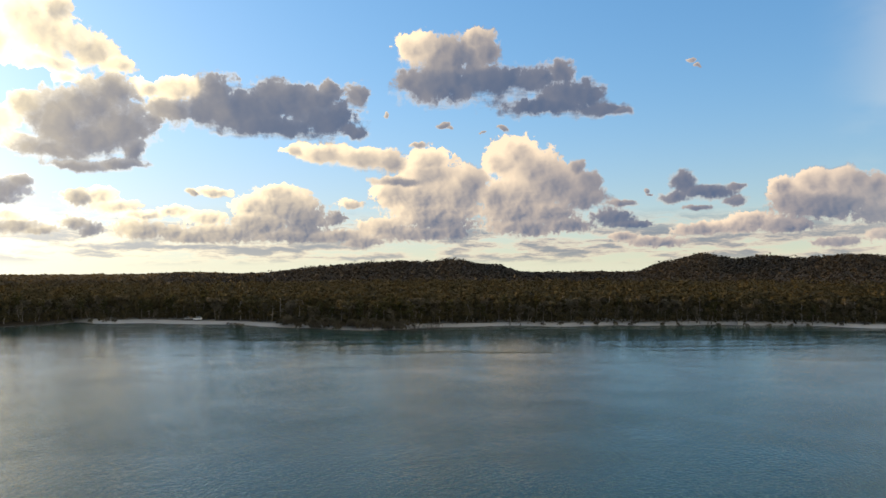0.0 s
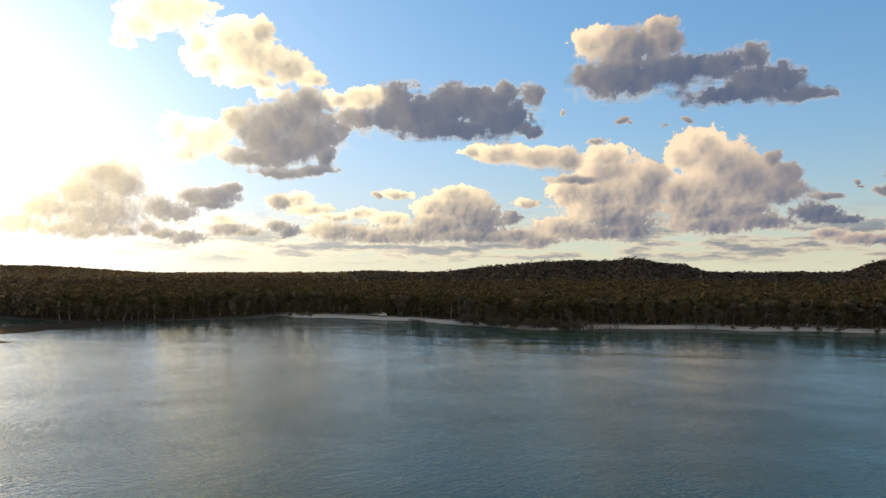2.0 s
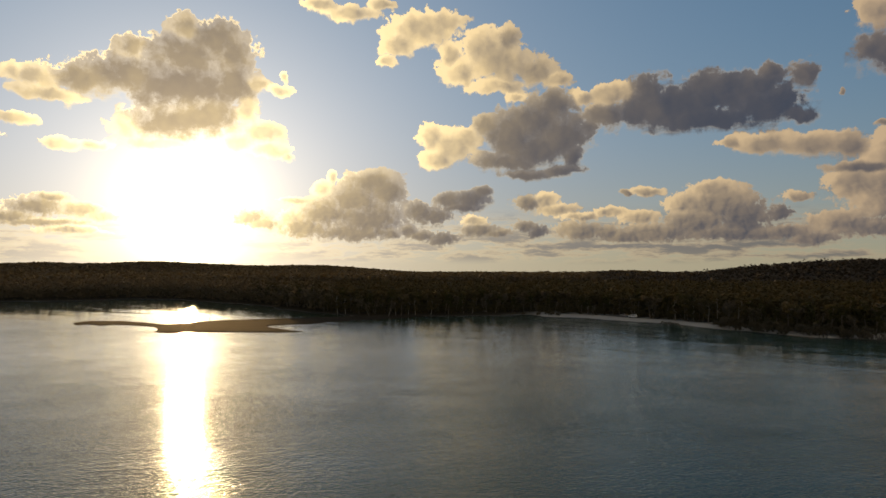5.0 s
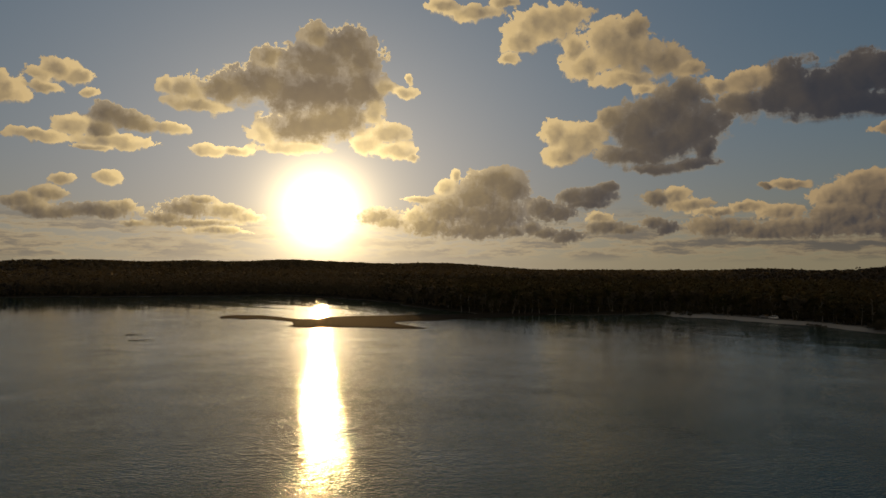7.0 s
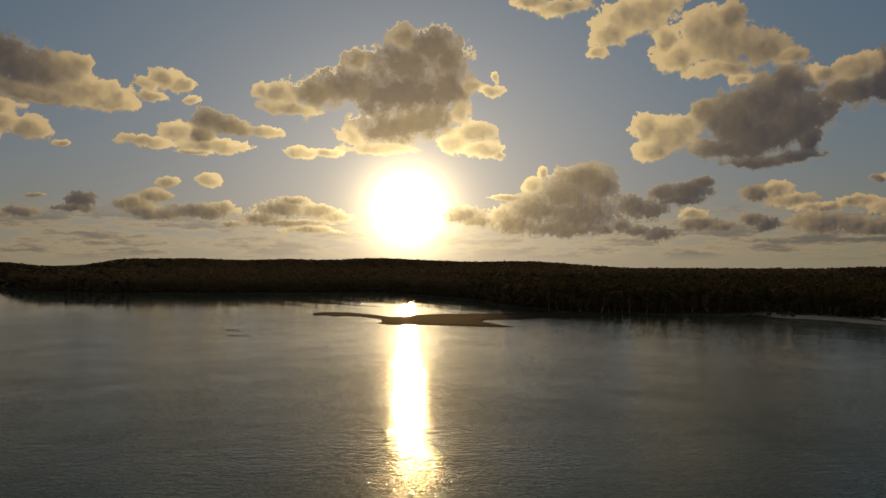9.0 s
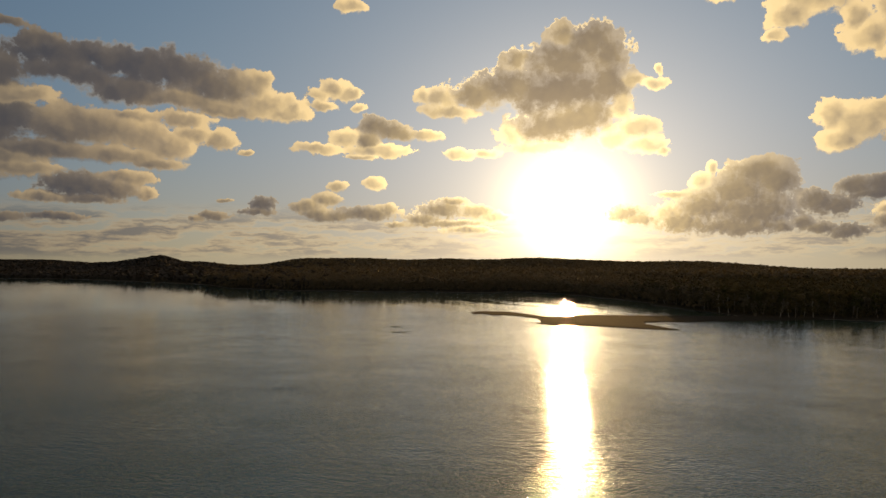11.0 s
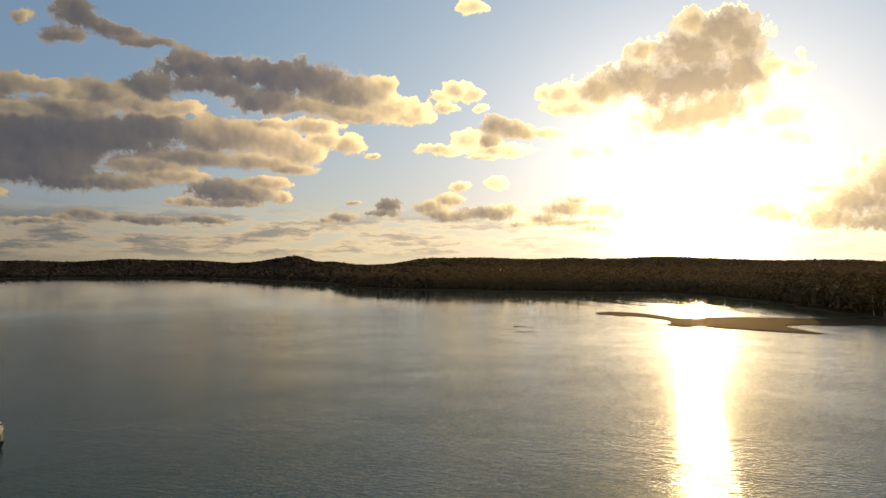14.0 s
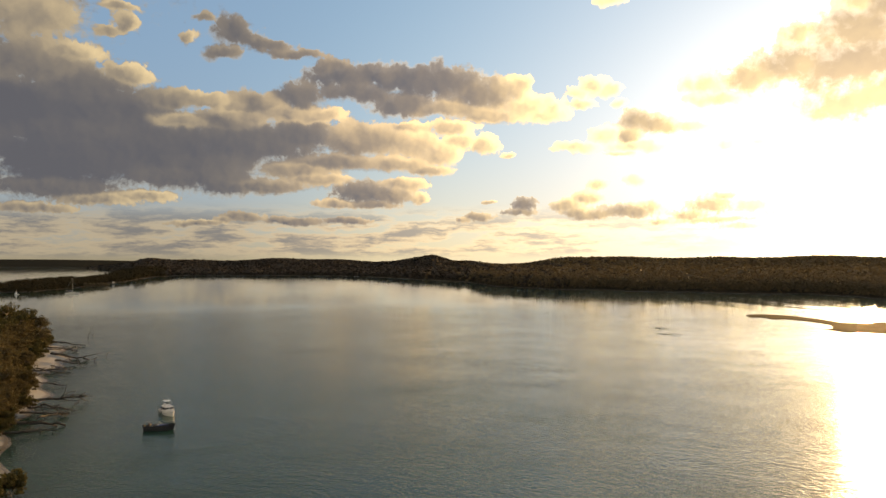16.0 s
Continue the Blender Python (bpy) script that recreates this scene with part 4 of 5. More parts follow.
# ---- the wooded beach on this side ----
NEAR = [
    make_tree("shore_tree", 41, 14, 6.0, 110, 50, 0.26, BARK, LEAF_GOLD, "sunlit olive coastal tree on the sandy bank", stems=2, base=0.3),
    make_tree("shore_tree", 42, 10, 5.4, 100, 50, 0.25, BARK, LEAF, "bushy olive tree overhanging the beach", stems=2, base=0.15),
    make_tree("shore_tree", 43, 15, 5.8, 90, 46, 0.26, PALE_BARK, LEAF_GOLD, "thin-crowned tree with bare twisting branches", stems=2, base=0.35),
]
SHRUB = make_tree("shore_shrub", 44, 4, 3.0, 48, 48, 0.21, BARK, LEAF_GOLD, "low golden-green shrub at the water's edge", "bush", stems=4, base=0.1)


def plant_own_shore():
    rng = np.random.default_rng(8)
    used = set()
    spots = [(118.6, 288, 15), (117.3, 282, 14), (119.6, 276, 16), (116.5, 270, 9.5), (118.2, 256, 13), (117.3, 246, 9.5), (119.2, 236, 12),
             (118.2, 224, 10), (117.6, 212, 7.5), (119.4, 206, 11), (118.5, 193, 8), (118.8, 177, 7.5), (119.9, 183, 10), (119.3, 160, 6),
             (120.2, 148, 7), (121.2, 132, 9), (121.3, 162, 12), (121.6, 200, 14), (121.6, 240, 15), (116.4, 252, 7), (117.6, 270, 12), (118.9, 268, 14), (116.9, 260, 9), (117.9, 236, 9), (118.7, 245, 12),
             (117.2, 228, 8), (118.8, 214, 10), (117.9, 200, 6.5), (119.0, 200, 9.5), (118.2, 182, 6), (119.4, 170, 8), (118.6, 166, 5.5), (119.8, 160, 8),
             (119.0, 152, 5), (119.6, 140, 5.5), (120.4, 170, 10), (120.6, 215, 13), (120.4, 255, 15), (120.5, 190, 11)]
    for i, (az, r, h) in enumerate(spots):
        az += 0.75 * min(1.0, max(0.0, (r - 170) / 40))
        h *= 1.12 if r > 235 else 1.0
        k = NEAR[1] if h < 11 else NEAR[(0, 2)[i % 2]]
        z = float(ground_height(np.array([az]), np.array([float(r)]))[0])
        m = stand(az, r, max(z, 0.2), rng.uniform(0, 360), h / (10 if k is NEAR[1] else 14.5))
        if k in used:
            tagged(put(k, m), group="trees on the sandy bank")
        else:
            used.add(k)
            k.matrix_basis = m
            tagged(k, group="trees on the sandy bank")
    for i, (az, r, s) in enumerate([(118.7, 105, 0.9), (119.6, 103, 1.0), (118.4, 150, 0.8), (118.0, 171, 0.8), (117.4, 185, 0.7), (117.7, 205, 0.8),
                                    (117.3, 222, 0.8), (117.1, 238, 0.7), (117.9, 160, 0.9), (119.2, 138, 0.9), (117.0, 262, 0.9)]):
        z = float(ground_height(np.array([az]), np.array([float(r)]))[0])
        m = stand(az, r, max(z, 0.1), rng.uniform(0, 360), s)
        if i:
            tagged(put(SHRUB, m), group="shrubs at the water's edge")
        else:
            SHRUB.matrix_basis = m
            tagged(SHRUB, group="shrubs at the water's edge")


plant_own_shore()


def hedge_own_shore():
    """Scrub in a dense belt along the top of the beach."""
    rng = np.random.default_rng(18)
    along = (BEACH_B - BEACH_A).normalized()
    inland = Vector((-along.y, along.x))
    for k in range(34):
        run = 22 + k * 4.6 + rng.uniform(-1.5, 1.5)
        at = BEACH_A + along * run + inland * (5.2 + rng.uniform(-1.8, 4) + (3 if 88 < run < 104 else 4 if run > 104 else 0))
        az, r = math.degrees(atan2(-at.x, at.y)), at.length
        z = float(ground_height(np.array([az % 360]), np.array([r]))[0])
        kind, size = (SHRUB, rng.uniform(0.8, 1.5)) if k % 3 else (NEAR[1], rng.uniform(0.45, 0.75))
        tagged(put(kind, pose(at.x, at.y, max(z, 0.2), 0, 0, rng.uniform(0, 360)) @ Matrix.Scale(size, 4)), group="scrub along the beach")


hedge_own_shore()


def fallen_log(seed, x0, y0, x1, y1, thick, label, z0=1.0, z1=0.25, twigs=7, name="fallen_tree"):
    """A dead trunk from the bank into the water, with its branches."""
    rng = np.random.default_rng(seed)
    a, b = Vector((x0, y0, z0)), Vector((x1, y1, z1))
    root = tagged(new(name), label, "driftwood", group="driftwood along the beach")
    root.location = a
    v, f = [], []
    path = [(b - a) * (i / 7) + Vector((rng.normal() * 0.18, rng.normal() * 0.18, abs(rng.normal()) * 0.18)) * (i > 0) for i in range(8)]
    tube(v, f, path, np.linspace(thick, thick * 0.35, 8), 7)
    child("trunk", mesh_of("trunk", [tuple(p) for p in v], f, DRIFT, True), root)
    for _ in range(twigs):
        i = int(rng.integers(2, 7))
        side = (b - a).normalized().cross(Vector((0, 0, 1))) * rng.choice([-1, 1])
        out = (b - a).normalized() * 0.9 + side * rng.uniform(0.1, 0.6) + Vector((0, 0, rng.uniform(-0.15, 0.35)))
        bv, bf = [], []
        branch = limb(rng, path[i], out, (b - a).length * rng.uniform(0.15, 0.35), 4, 0.25, 0.0)
        tube(bv, bf, branch, np.linspace(thick * 0.35, thick * 0.1, 5), 5)
        child("branch", mesh_of("branch", [tuple(p) for p in bv], bf, DRIFT, True), root)
    return root


fallen_log(61, -263, -131, -251.7, -111, 0.38, "dead grey tree fallen from the beach into the bay")
fallen_log(62, -226, -110, -215.5, -94, 0.42, "long dark trunk lying from sand into water")
fallen_log(63, -210, -101, -205, -91.3, 0.32, "short dark trunk lying across the wet sand")
fallen_log(64, -189, -98, -197, -92, 0.28, "tangled dead branches on the beach", twigs=12)
fallen_log(65, -148, -78, -152, -66.8, 0.34, "dead tree reaching over the water, twigs at its end", z1=1.2, twigs=14)
fallen_log(66, -145, -72.5, -143, -66, 0.25, "dark driftwood branch in the shallows", twigs=9)
fallen_log(67, -129, -70, -130.4, -61, 0.32, "wet dark fallen tree with many branches", twigs=14)
fallen_log(68, -242, -119, -236, -106, 0.24, "thin dead trunk across the sand", twigs=6)
fallen_log(69, -199, -97, -196, -90, 0.2, "small driftwood trunk at the waterline", twigs=6)
fallen_log(70, -172, -88, -171, -80, 0.2, "forked driftwood on the pale sand", twigs=8)
fallen_log(72, -194.3, -98.5, -187.7, -87.4, 0.22, "dark trunk with snapped limbs across the sand", twigs=12)
fallen_log(73, -132.4, -67, -139.9, -65.1, 0.2, "tangle of thin dead branches in the shallows", twigs=16)
fallen_log(74, -121.5, -67, -126.5, -60.6, 0.24, "broken dark limb at the water's edge", twigs=14)
fallen_log(75, -142.7, -74, -143.1, -67.5, 0.2, "bleached fallen branch over wet sand", twigs=12)
fallen_log(76, -234.4, -116, -243.1, -110, 0.22, "fallen sapling lying along the beach", twigs=10)
fallen_log(71, -138, -73, -139.5, -64, 0.22, "branching driftwood in shallow water", twigs=10)
for k, (x, y, h) in enumerate([(-280.4, -122.7, 2.4), (-223.8, -92.7, 1.4), (-217.6, -93.5, 1.0), (-147.8, -67.5, 1.2), (-281.5, -121.5, 1.4)]):
    fallen_log(80 + k, x, y, x - 0.5, y + 0.9, 0.10, "thin dead stick standing out of the water", z0=-0.4, z1=h, twigs=3, name="snag")
fallen_log(90, -301, 112.5, -296.5, 117.5, 0.16, "dark log awash in the open bay", z0=0.05, z1=0.1, twigs=4)
fallen_log(91, -277.5, 104.5, -272, 112.5, 0.15, "long thin log floating in the bay", z0=0.02, z1=0.04, twigs=0)
fallen_log(92, -4.0, 351.5, -1.0, 353.2, 0.35, "dark stump lying on the far beach", z0=0.9, z1=1.1, twigs=6)


# ---- sandbar ----
def build_sandbar():
    """A crescent of wet sand: its plan by azimuth and distance, heaped up a little towards the middle."""
    plan = np.array([(63.0, 410), (61.9, 424), (59.7, 418), (57.9, 398), (56.5, 381), (55.6, 384), (54.7, 393), (52.8, 401), (50.0, 404), (45.8, 409), (41.2, 419),
                     (36.7, 427), (36.2, 412), (40.7, 389), (43.5, 379), (45.8, 365), (47.9, 362), (49.2, 355), (48.2, 342), (47.0, 329), (45.8, 322), (48.2, 321),
                     (51.0, 326), (53.3, 331), (56.5, 333), (57.6, 341), (57.1, 352), (57.4, 368), (58.8, 383), (60.2, 391), (61.1, 386), (61.7, 399), (62.6, 396)])
    A, R = np.meshgrid(np.arange(plan[:, 0].min() - 1, plan[:, 0].max() + 1, 0.07), np.arange(plan[:, 1].min() - 12, plan[:, 1].max() + 12, 1.4), indexing="ij")
    edge = 0.10 * np.sin(R * 0.9 + A * 3) + 0.07 * np.sin(A * 9 + 1)
    inside = np.zeros(A.shape, bool)
    for (a0, r0), (a1, r1) in zip(plan, np.roll(plan, -1, 0)):
        cross = (r0 > R) != (r1 > R)
        with np.errstate(divide="ignore", invalid="ignore"):
            inside ^= cross & (A + edge < (a1 - a0) * (R - r0) / (r1 - r0) + a0)
    heap = inside.astype(float)
    for _ in range(3):
        for axis in (0, 1):
            heap = (heap * 2 + np.roll(heap, 1, axis) + np.roll(heap, -1, axis)) / 4
    broad = heap.copy()
    for _ in range(14):
        for axis in (0, 1):
            broad = (broad * 2 + np.roll(broad, 1, axis) + np.roll(broad, -1, axis)) / 4
    Z = np.clip((heap - 0.45) * 0.35, -0.2, 0.12) + np.where(heap > 0.45, np.clip(broad - 0.4, 0, 1) * 0.35, 0) + 0.02 * np.sin(A * 7) * np.sin(R * 0.5)
    X, Y = -np.sin(np.radians(A)) * R, np.cos(np.radians(A)) * R
    n, k = X.shape
    keep = heap > 0.02
    ids = -np.ones(X.shape, int)
    ids[keep] = np.arange(keep.sum())
    verts = np.stack([X, Y, Z], -1)[keep].tolist()
    faces = []
    for i in range(n - 1):
        for j in range(k - 1):
            q = (ids[i, j], ids[i, j + 1], ids[i + 1, j + 1], ids[i + 1, j])
            if min(q) >= 0:
                faces.append(tuple(int(c) for c in reversed(q)))
    sheet("sandbar", verts, faces, MUD, "low wet sandbar curving out into the bay", "sandbar", "structure")


MUD = make_plain("wet_mud_sand", (0.024, 0.020, 0.015), (0.048, 0.040, 0.030), 0.9, scale=0.6)
MUD.node_tree.nodes["Principled BSDF"].inputs["IOR"].default_value = 1.04
build_sandbar()


# ---- boats and vehicles ----
WHITE = make_plain("white_gelcoat", (0.62, 0.62, 0.60), (0.78, 0.78, 0.75), 0.3, scale=1.2, bump_by=0.03, coat=0.3)
NAVY = make_plain("dark_hull_paint", (0.012, 0.014, 0.018), (0.03, 0.032, 0.038), 0.45, scale=1.2, bump_by=0.05)
GREY = make_plain("grey_paint", (0.2, 0.2, 0.2), (0.32, 0.32, 0.31), 0.5, scale=2.0, bump_by=0.05)
BLUE = make_plain("blue_tarpaulin", (0.03, 0.05, 0.13), (0.06, 0.10, 0.22), 0.6, scale=2.5, bump_by=0.3)
BLACK = make_plain("black_rubber", (0.012, 0.012, 0.012), (0.03, 0.03, 0.03), 0.7, scale=3.0)
METAL = make_plain("dull_aluminium", (0.45, 0.45, 0.46), (0.6, 0.6, 0.6), 0.35, 1.0, scale=3.0, bump_by=0.05)
GLASS = make_plain("dark_window_glass", (0.01, 0.012, 0.015), (0.02, 0.022, 0.026), 0.06, scale=1.0, bump_by=0.0, coat=0.6)
TAN = make_plain("tan_canvas", (0.16, 0.11, 0.07), (0.26, 0.19, 0.12), 0.85, scale=3.0)


def part(name, bm, mat, parent, label="", bevel=0.0, smooth=False):
    if bevel:
        bmesh.ops.bevel(bm, geom=[e for e in bm.edges if e.calc_face_angle(0) > 0.6], offset=bevel, segments=2, affect="EDGES", profile=0.6)
    me = bpy.data.meshes.new(name)
    bm.to_mesh(me)
    bm.free()
    me.materials.append(mat)
    if smooth:
        me.polygons.foreach_set("use_smooth", [True] * len(me.polygons))
    return child(name, me, parent, label)


def box(x0, x1, y0, y1, z0, z1, top=1.0, shift=0.0):
    """A box whose top may be drawn in (top) and moved along x (shift)."""
    bm = bmesh.new()
    bmesh.ops.create_cube(bm, size=1)
    for v in bm.verts:
        k = top if v.co.z > 0 else 1.0
        s = shift if v.co.z > 0 else 0.0
        v.co = Vector(((x0 + x1) / 2 + v.co.x * (x1 - x0) * k + s, (y0 + y1) / 2 + v.co.y * (y1 - y0) * k, z0 if v.co.z < 0 else z1))
    return bm


def rod(a, b, r, sides=8, r2=None):
    v, f = [], []
    tube(v, f, [Vector(a), Vector(b)], [r, r if r2 is None else r2], sides)
    bm = bmesh.new()
    vs = [bm.verts.new(p) for p in v]
    for q in f:
        bm.faces.new([vs[i] for i in q])
    return bm


def pipe(points, r, sides=6):
    v, f = [], []
    tube(v, f, [Vector(p) for p in points], [r] * len(points), sides)
    bm = bmesh.new()
    vs = [bm.verts.new(p) for p in v]
    for q in f:
        bm.faces.new([vs[i] for i in q])
    return bm


def hull_shape(length, beam, free, draft, rise=0.35, transom=0.85, inside=0.0, stations=14):
    """A lofted boat hull, bow towards +x, open on top; inside: thickness of its skin."""
    bm = bmesh.new()

    def rings(shrink, floor):
        rows = []
        for i in range(stations + 1):
            t = i / stations
            x = -length / 2 + length * t
            full = (transom + (1 - transom) * min(1, t * 2.5)) * (1 - max(0, (t - 0.45) / 0.55) ** 2.2)
            half = max(beam / 2 * full - shrink, 0.015)
            sheer = free + rise * t ** 2.2
            keel = max(-draft * (1 - max(0, (t - 0.6) / 0.4) ** 2), -draft) if not shrink else floor
            keel = keel if not shrink else max(floor, -draft)
            x2 = x - shrink * (1 if t > 0.5 else -1)
            row = []
            for y, z in ((-1, sheer), (-0.97, sheer * 0.5), (-0.82, 0.02), (-0.35, keel * 0.8 if not shrink else floor), (0, keel if not shrink else floor),
                         (0.35, keel * 0.8 if not shrink else floor), (0.82, 0.02), (0.97, sheer * 0.5), (1, sheer)):
                z = max(z, floor) if shrink else z
                row.append(bm.verts.new((x2 + 0.38 * max(0, (t - 0.55) / 0.45) * z, y * half, z)))
            rows.append(row)
        return rows

    outer = rings(0.0, 0.0)
    for a, b in zip(outer, outer[1:]):
        for j in range(8):
            bm.faces.new((a[j], b[j], b[j + 1], a[j + 1]))
    bm.faces.new(outer[0])
    bm.faces.new(list(reversed(outer[-1])))
    if inside:
        inner = rings(inside, 0.18)
        for a, b in zip(inner, inner[1:]):
            for j in range(8):
                bm.faces.new((a[j], a[j + 1], b[j + 1], b[j]))
        bm.faces.new(list(reversed(inner[0])))
        for k in (0, 8):
            for i in range(stations):
                q = (outer[i][k], inner[i][k], inner[i + 1][k], outer[i + 1][k])
                bm.faces.new(q if k == 0 else tuple(reversed(q)))
    else:
        for a, b in zip(outer, outer[1:]):
            bm.faces.new((a[8], b[8], b[0], a[0]))
    bmesh.ops.recalc_face_normals(bm, faces=bm.faces)
    return bm


def outboard(parent, x, y=0.0, s=1.0):
    engine = part("outboard_motor", box(x - 0.55 * s, x + 0.1 * s, y - 0.24 * s, y + 0.24 * s, 0.75 * s, 1.35 * s, 0.75), BLACK, parent, "black outboard motor", 0.06)
    part("motor_leg", box(x - 0.3 * s, x - 0.02 * s, y - 0.1 * s, y + 0.1 * s, -0.5, 0.74 * s, 0.9), GREY, engine, bevel=0.03)


def cabin_boat():
    b = tagged(new("cabin_cruiser"), "small white cabin boat at anchor on the bay", "boat")
    part("hull", hull_shape(6.6, 2.5, 0.95, 0.4, 0.5), WHITE, b, "white hull with a dark rubbing strake", smooth=False)
    part("rubbing_strake", pipe([(-3.25, 1.12, 0.86), (-1, 1.27, 0.9), (0.6, 1.2, 0.98), (2.2, 0.75, 1.2), (3.2, 0.1, 1.42)], 0.05), GREY, b)
    part("rubbing_strake", pipe([(-3.25, -1.12, 0.86), (-1, -1.27, 0.9), (0.6, -1.2, 0.98), (2.2, -0.75, 1.2), (3.2, -0.1, 1.42)], 0.05), GREY, b)
    part("foredeck", box(0.9, 2.6, -0.75, 0.75, 1.0, 1.45, 0.6, -0.1), WHITE, b, bevel=0.08)
    cab = part("cabin", box(-0.9, 1.1, -0.95, 0.95, 0.95, 2.05, 0.88, -0.12), WHITE, b, bevel=0.07)
    part("roof", box(-1.7, 0.95, -1.02, 1.02, 2.08, 2.2, 0.92), WHITE, b, "white cabin roof", 0.04)
    for y in (-0.5, 0.5):
        part("windscreen_pane", box(0.86, 0.99, y - 0.42, y + 0.42, 1.4, 1.95, 0.9, -0.06), GLASS, cab)
    for s in (-1, 1):
        for x0, x1 in ((-0.75, -0.05), (0.05, 0.65)):
            part("side_window", box(x0, x1, s * 0.92 - 0.04, s * 0.92 + 0.04, 1.35, 1.92, 0.92), GLASS, cab)
    part("cockpit_coaming", box(-3.1, -0.95, -1.05, 1.05, 0.9, 1.12, 0.97), GREY, b, bevel=0.04)
    for s in (-1, 1):
        part("roof_post", rod((-1.6, s * 0.92, 1.1), (-1.6, s * 0.92, 2.1), 0.03), METAL, b)
        part("bow_rail", pipe([(1.2, s * 0.95, 1.7), (2.2, s * 0.62, 1.85), (3.1, s * 0.12, 2.0)], 0.022), METAL, b)
        for x, y, z in ((1.3, 0.95, 1.05), (2.2, 0.65, 1.2), (3.0, 0.15, 1.38)):
            part("stanchion", rod((x, s * y, z), (x, s * y, z + 0.65), 0.018), METAL, b)
    part("upper_helm", box(-1.3, 0.1, -0.6, 0.6, 2.2, 2.75, 0.8), WHITE, b, "white upper steering position", 0.06)
    part("upper_windscreen", box(0.0, 0.07, -0.5, 0.5, 2.7, 3.0, 0.9, -0.08), GLASS, b)
    part("canopy", box(-1.5, 0.1, -0.75, 0.75, 3.45, 3.53, 0.9), WHITE, b, "white sun canopy", 0.03)
    for cx, cy in ((-1.4, -0.65), (-1.4, 0.65), (0.0, -0.65), (0.0, 0.65)):
        part("canopy_post", rod((cx, cy, 2.2), (cx, cy, 3.47), 0.022), METAL, b)
    part("radio_aerial", rod((-1.2, 0.6, 2.2), (-1.5, 0.6, 4.0), 0.015), WHITE, b)
    for s in (-1, 1):
        part("canvas_side", box(-1.68, -0.95, s * 0.98 - 0.02, s * 0.98 + 0.02, 1.2, 2.08), BLUE, b, "blue canvas side curtain")
        part("fender", rod((-0.4, s * 1.32, 0.35), (-0.4, s * 1.32, 0.95), 0.13, 10), NAVY, b, "dark rubber fender")
        part("porthole", box(1.3, 1.75, s * 0.72 - 0.03, s * 0.72 + 0.03, 1.1, 1.28, 0.9), GLASS, b)
        part("bait_rod", rod((-2.2, s * 0.8, 1.1), (-2.6, s * 0.85, 3.1), 0.02, 5, 0.008), BLACK, b)
    part("engine_cover", box(-2.6, -1.7, -0.45, 0.45, 1.1, 1.5, 0.9), GREY, b, "grey engine box", 0.05)
    part("hatch", box(1.4, 1.95, -0.3, 0.3, 1.45, 1.5, 0.9), GLASS, b, "dark tinted deck hatch")
    part("anchor_roller", box(3.0, 3.5, -0.09, 0.09, 1.42, 1.52), METAL, b)
    part("hull_stripe", pipe([(-3.25, 1.2, 0.45), (-1, 1.3, 0.48), (0.6, 1.22, 0.52), (2.2, 0.74, 0.68), (3.1, 0.12, 0.85)], 0.04), NAVY, b)
    part("hull_stripe", pipe([(-3.25, -1.2, 0.45), (-1, -1.3, 0.48), (0.6, -1.22, 0.52), (2.2, -0.74, 0.68), (3.1, -0.12, 0.85)], 0.04), NAVY, b)
    part("flag_staff", rod((-1.4, -0.7, 2.2), (-1.4, -0.7, 2.9), 0.02), METAL, b)
    part("life_ring", pipe([(-1.0 + 0.3 * cos(a * pi / 6), -1.0, 1.5 + 0.3 * sin(a * pi / 6)) for a in range(13)], 0.06), TAN, b)
    outboard(b, -3.35)
    return b


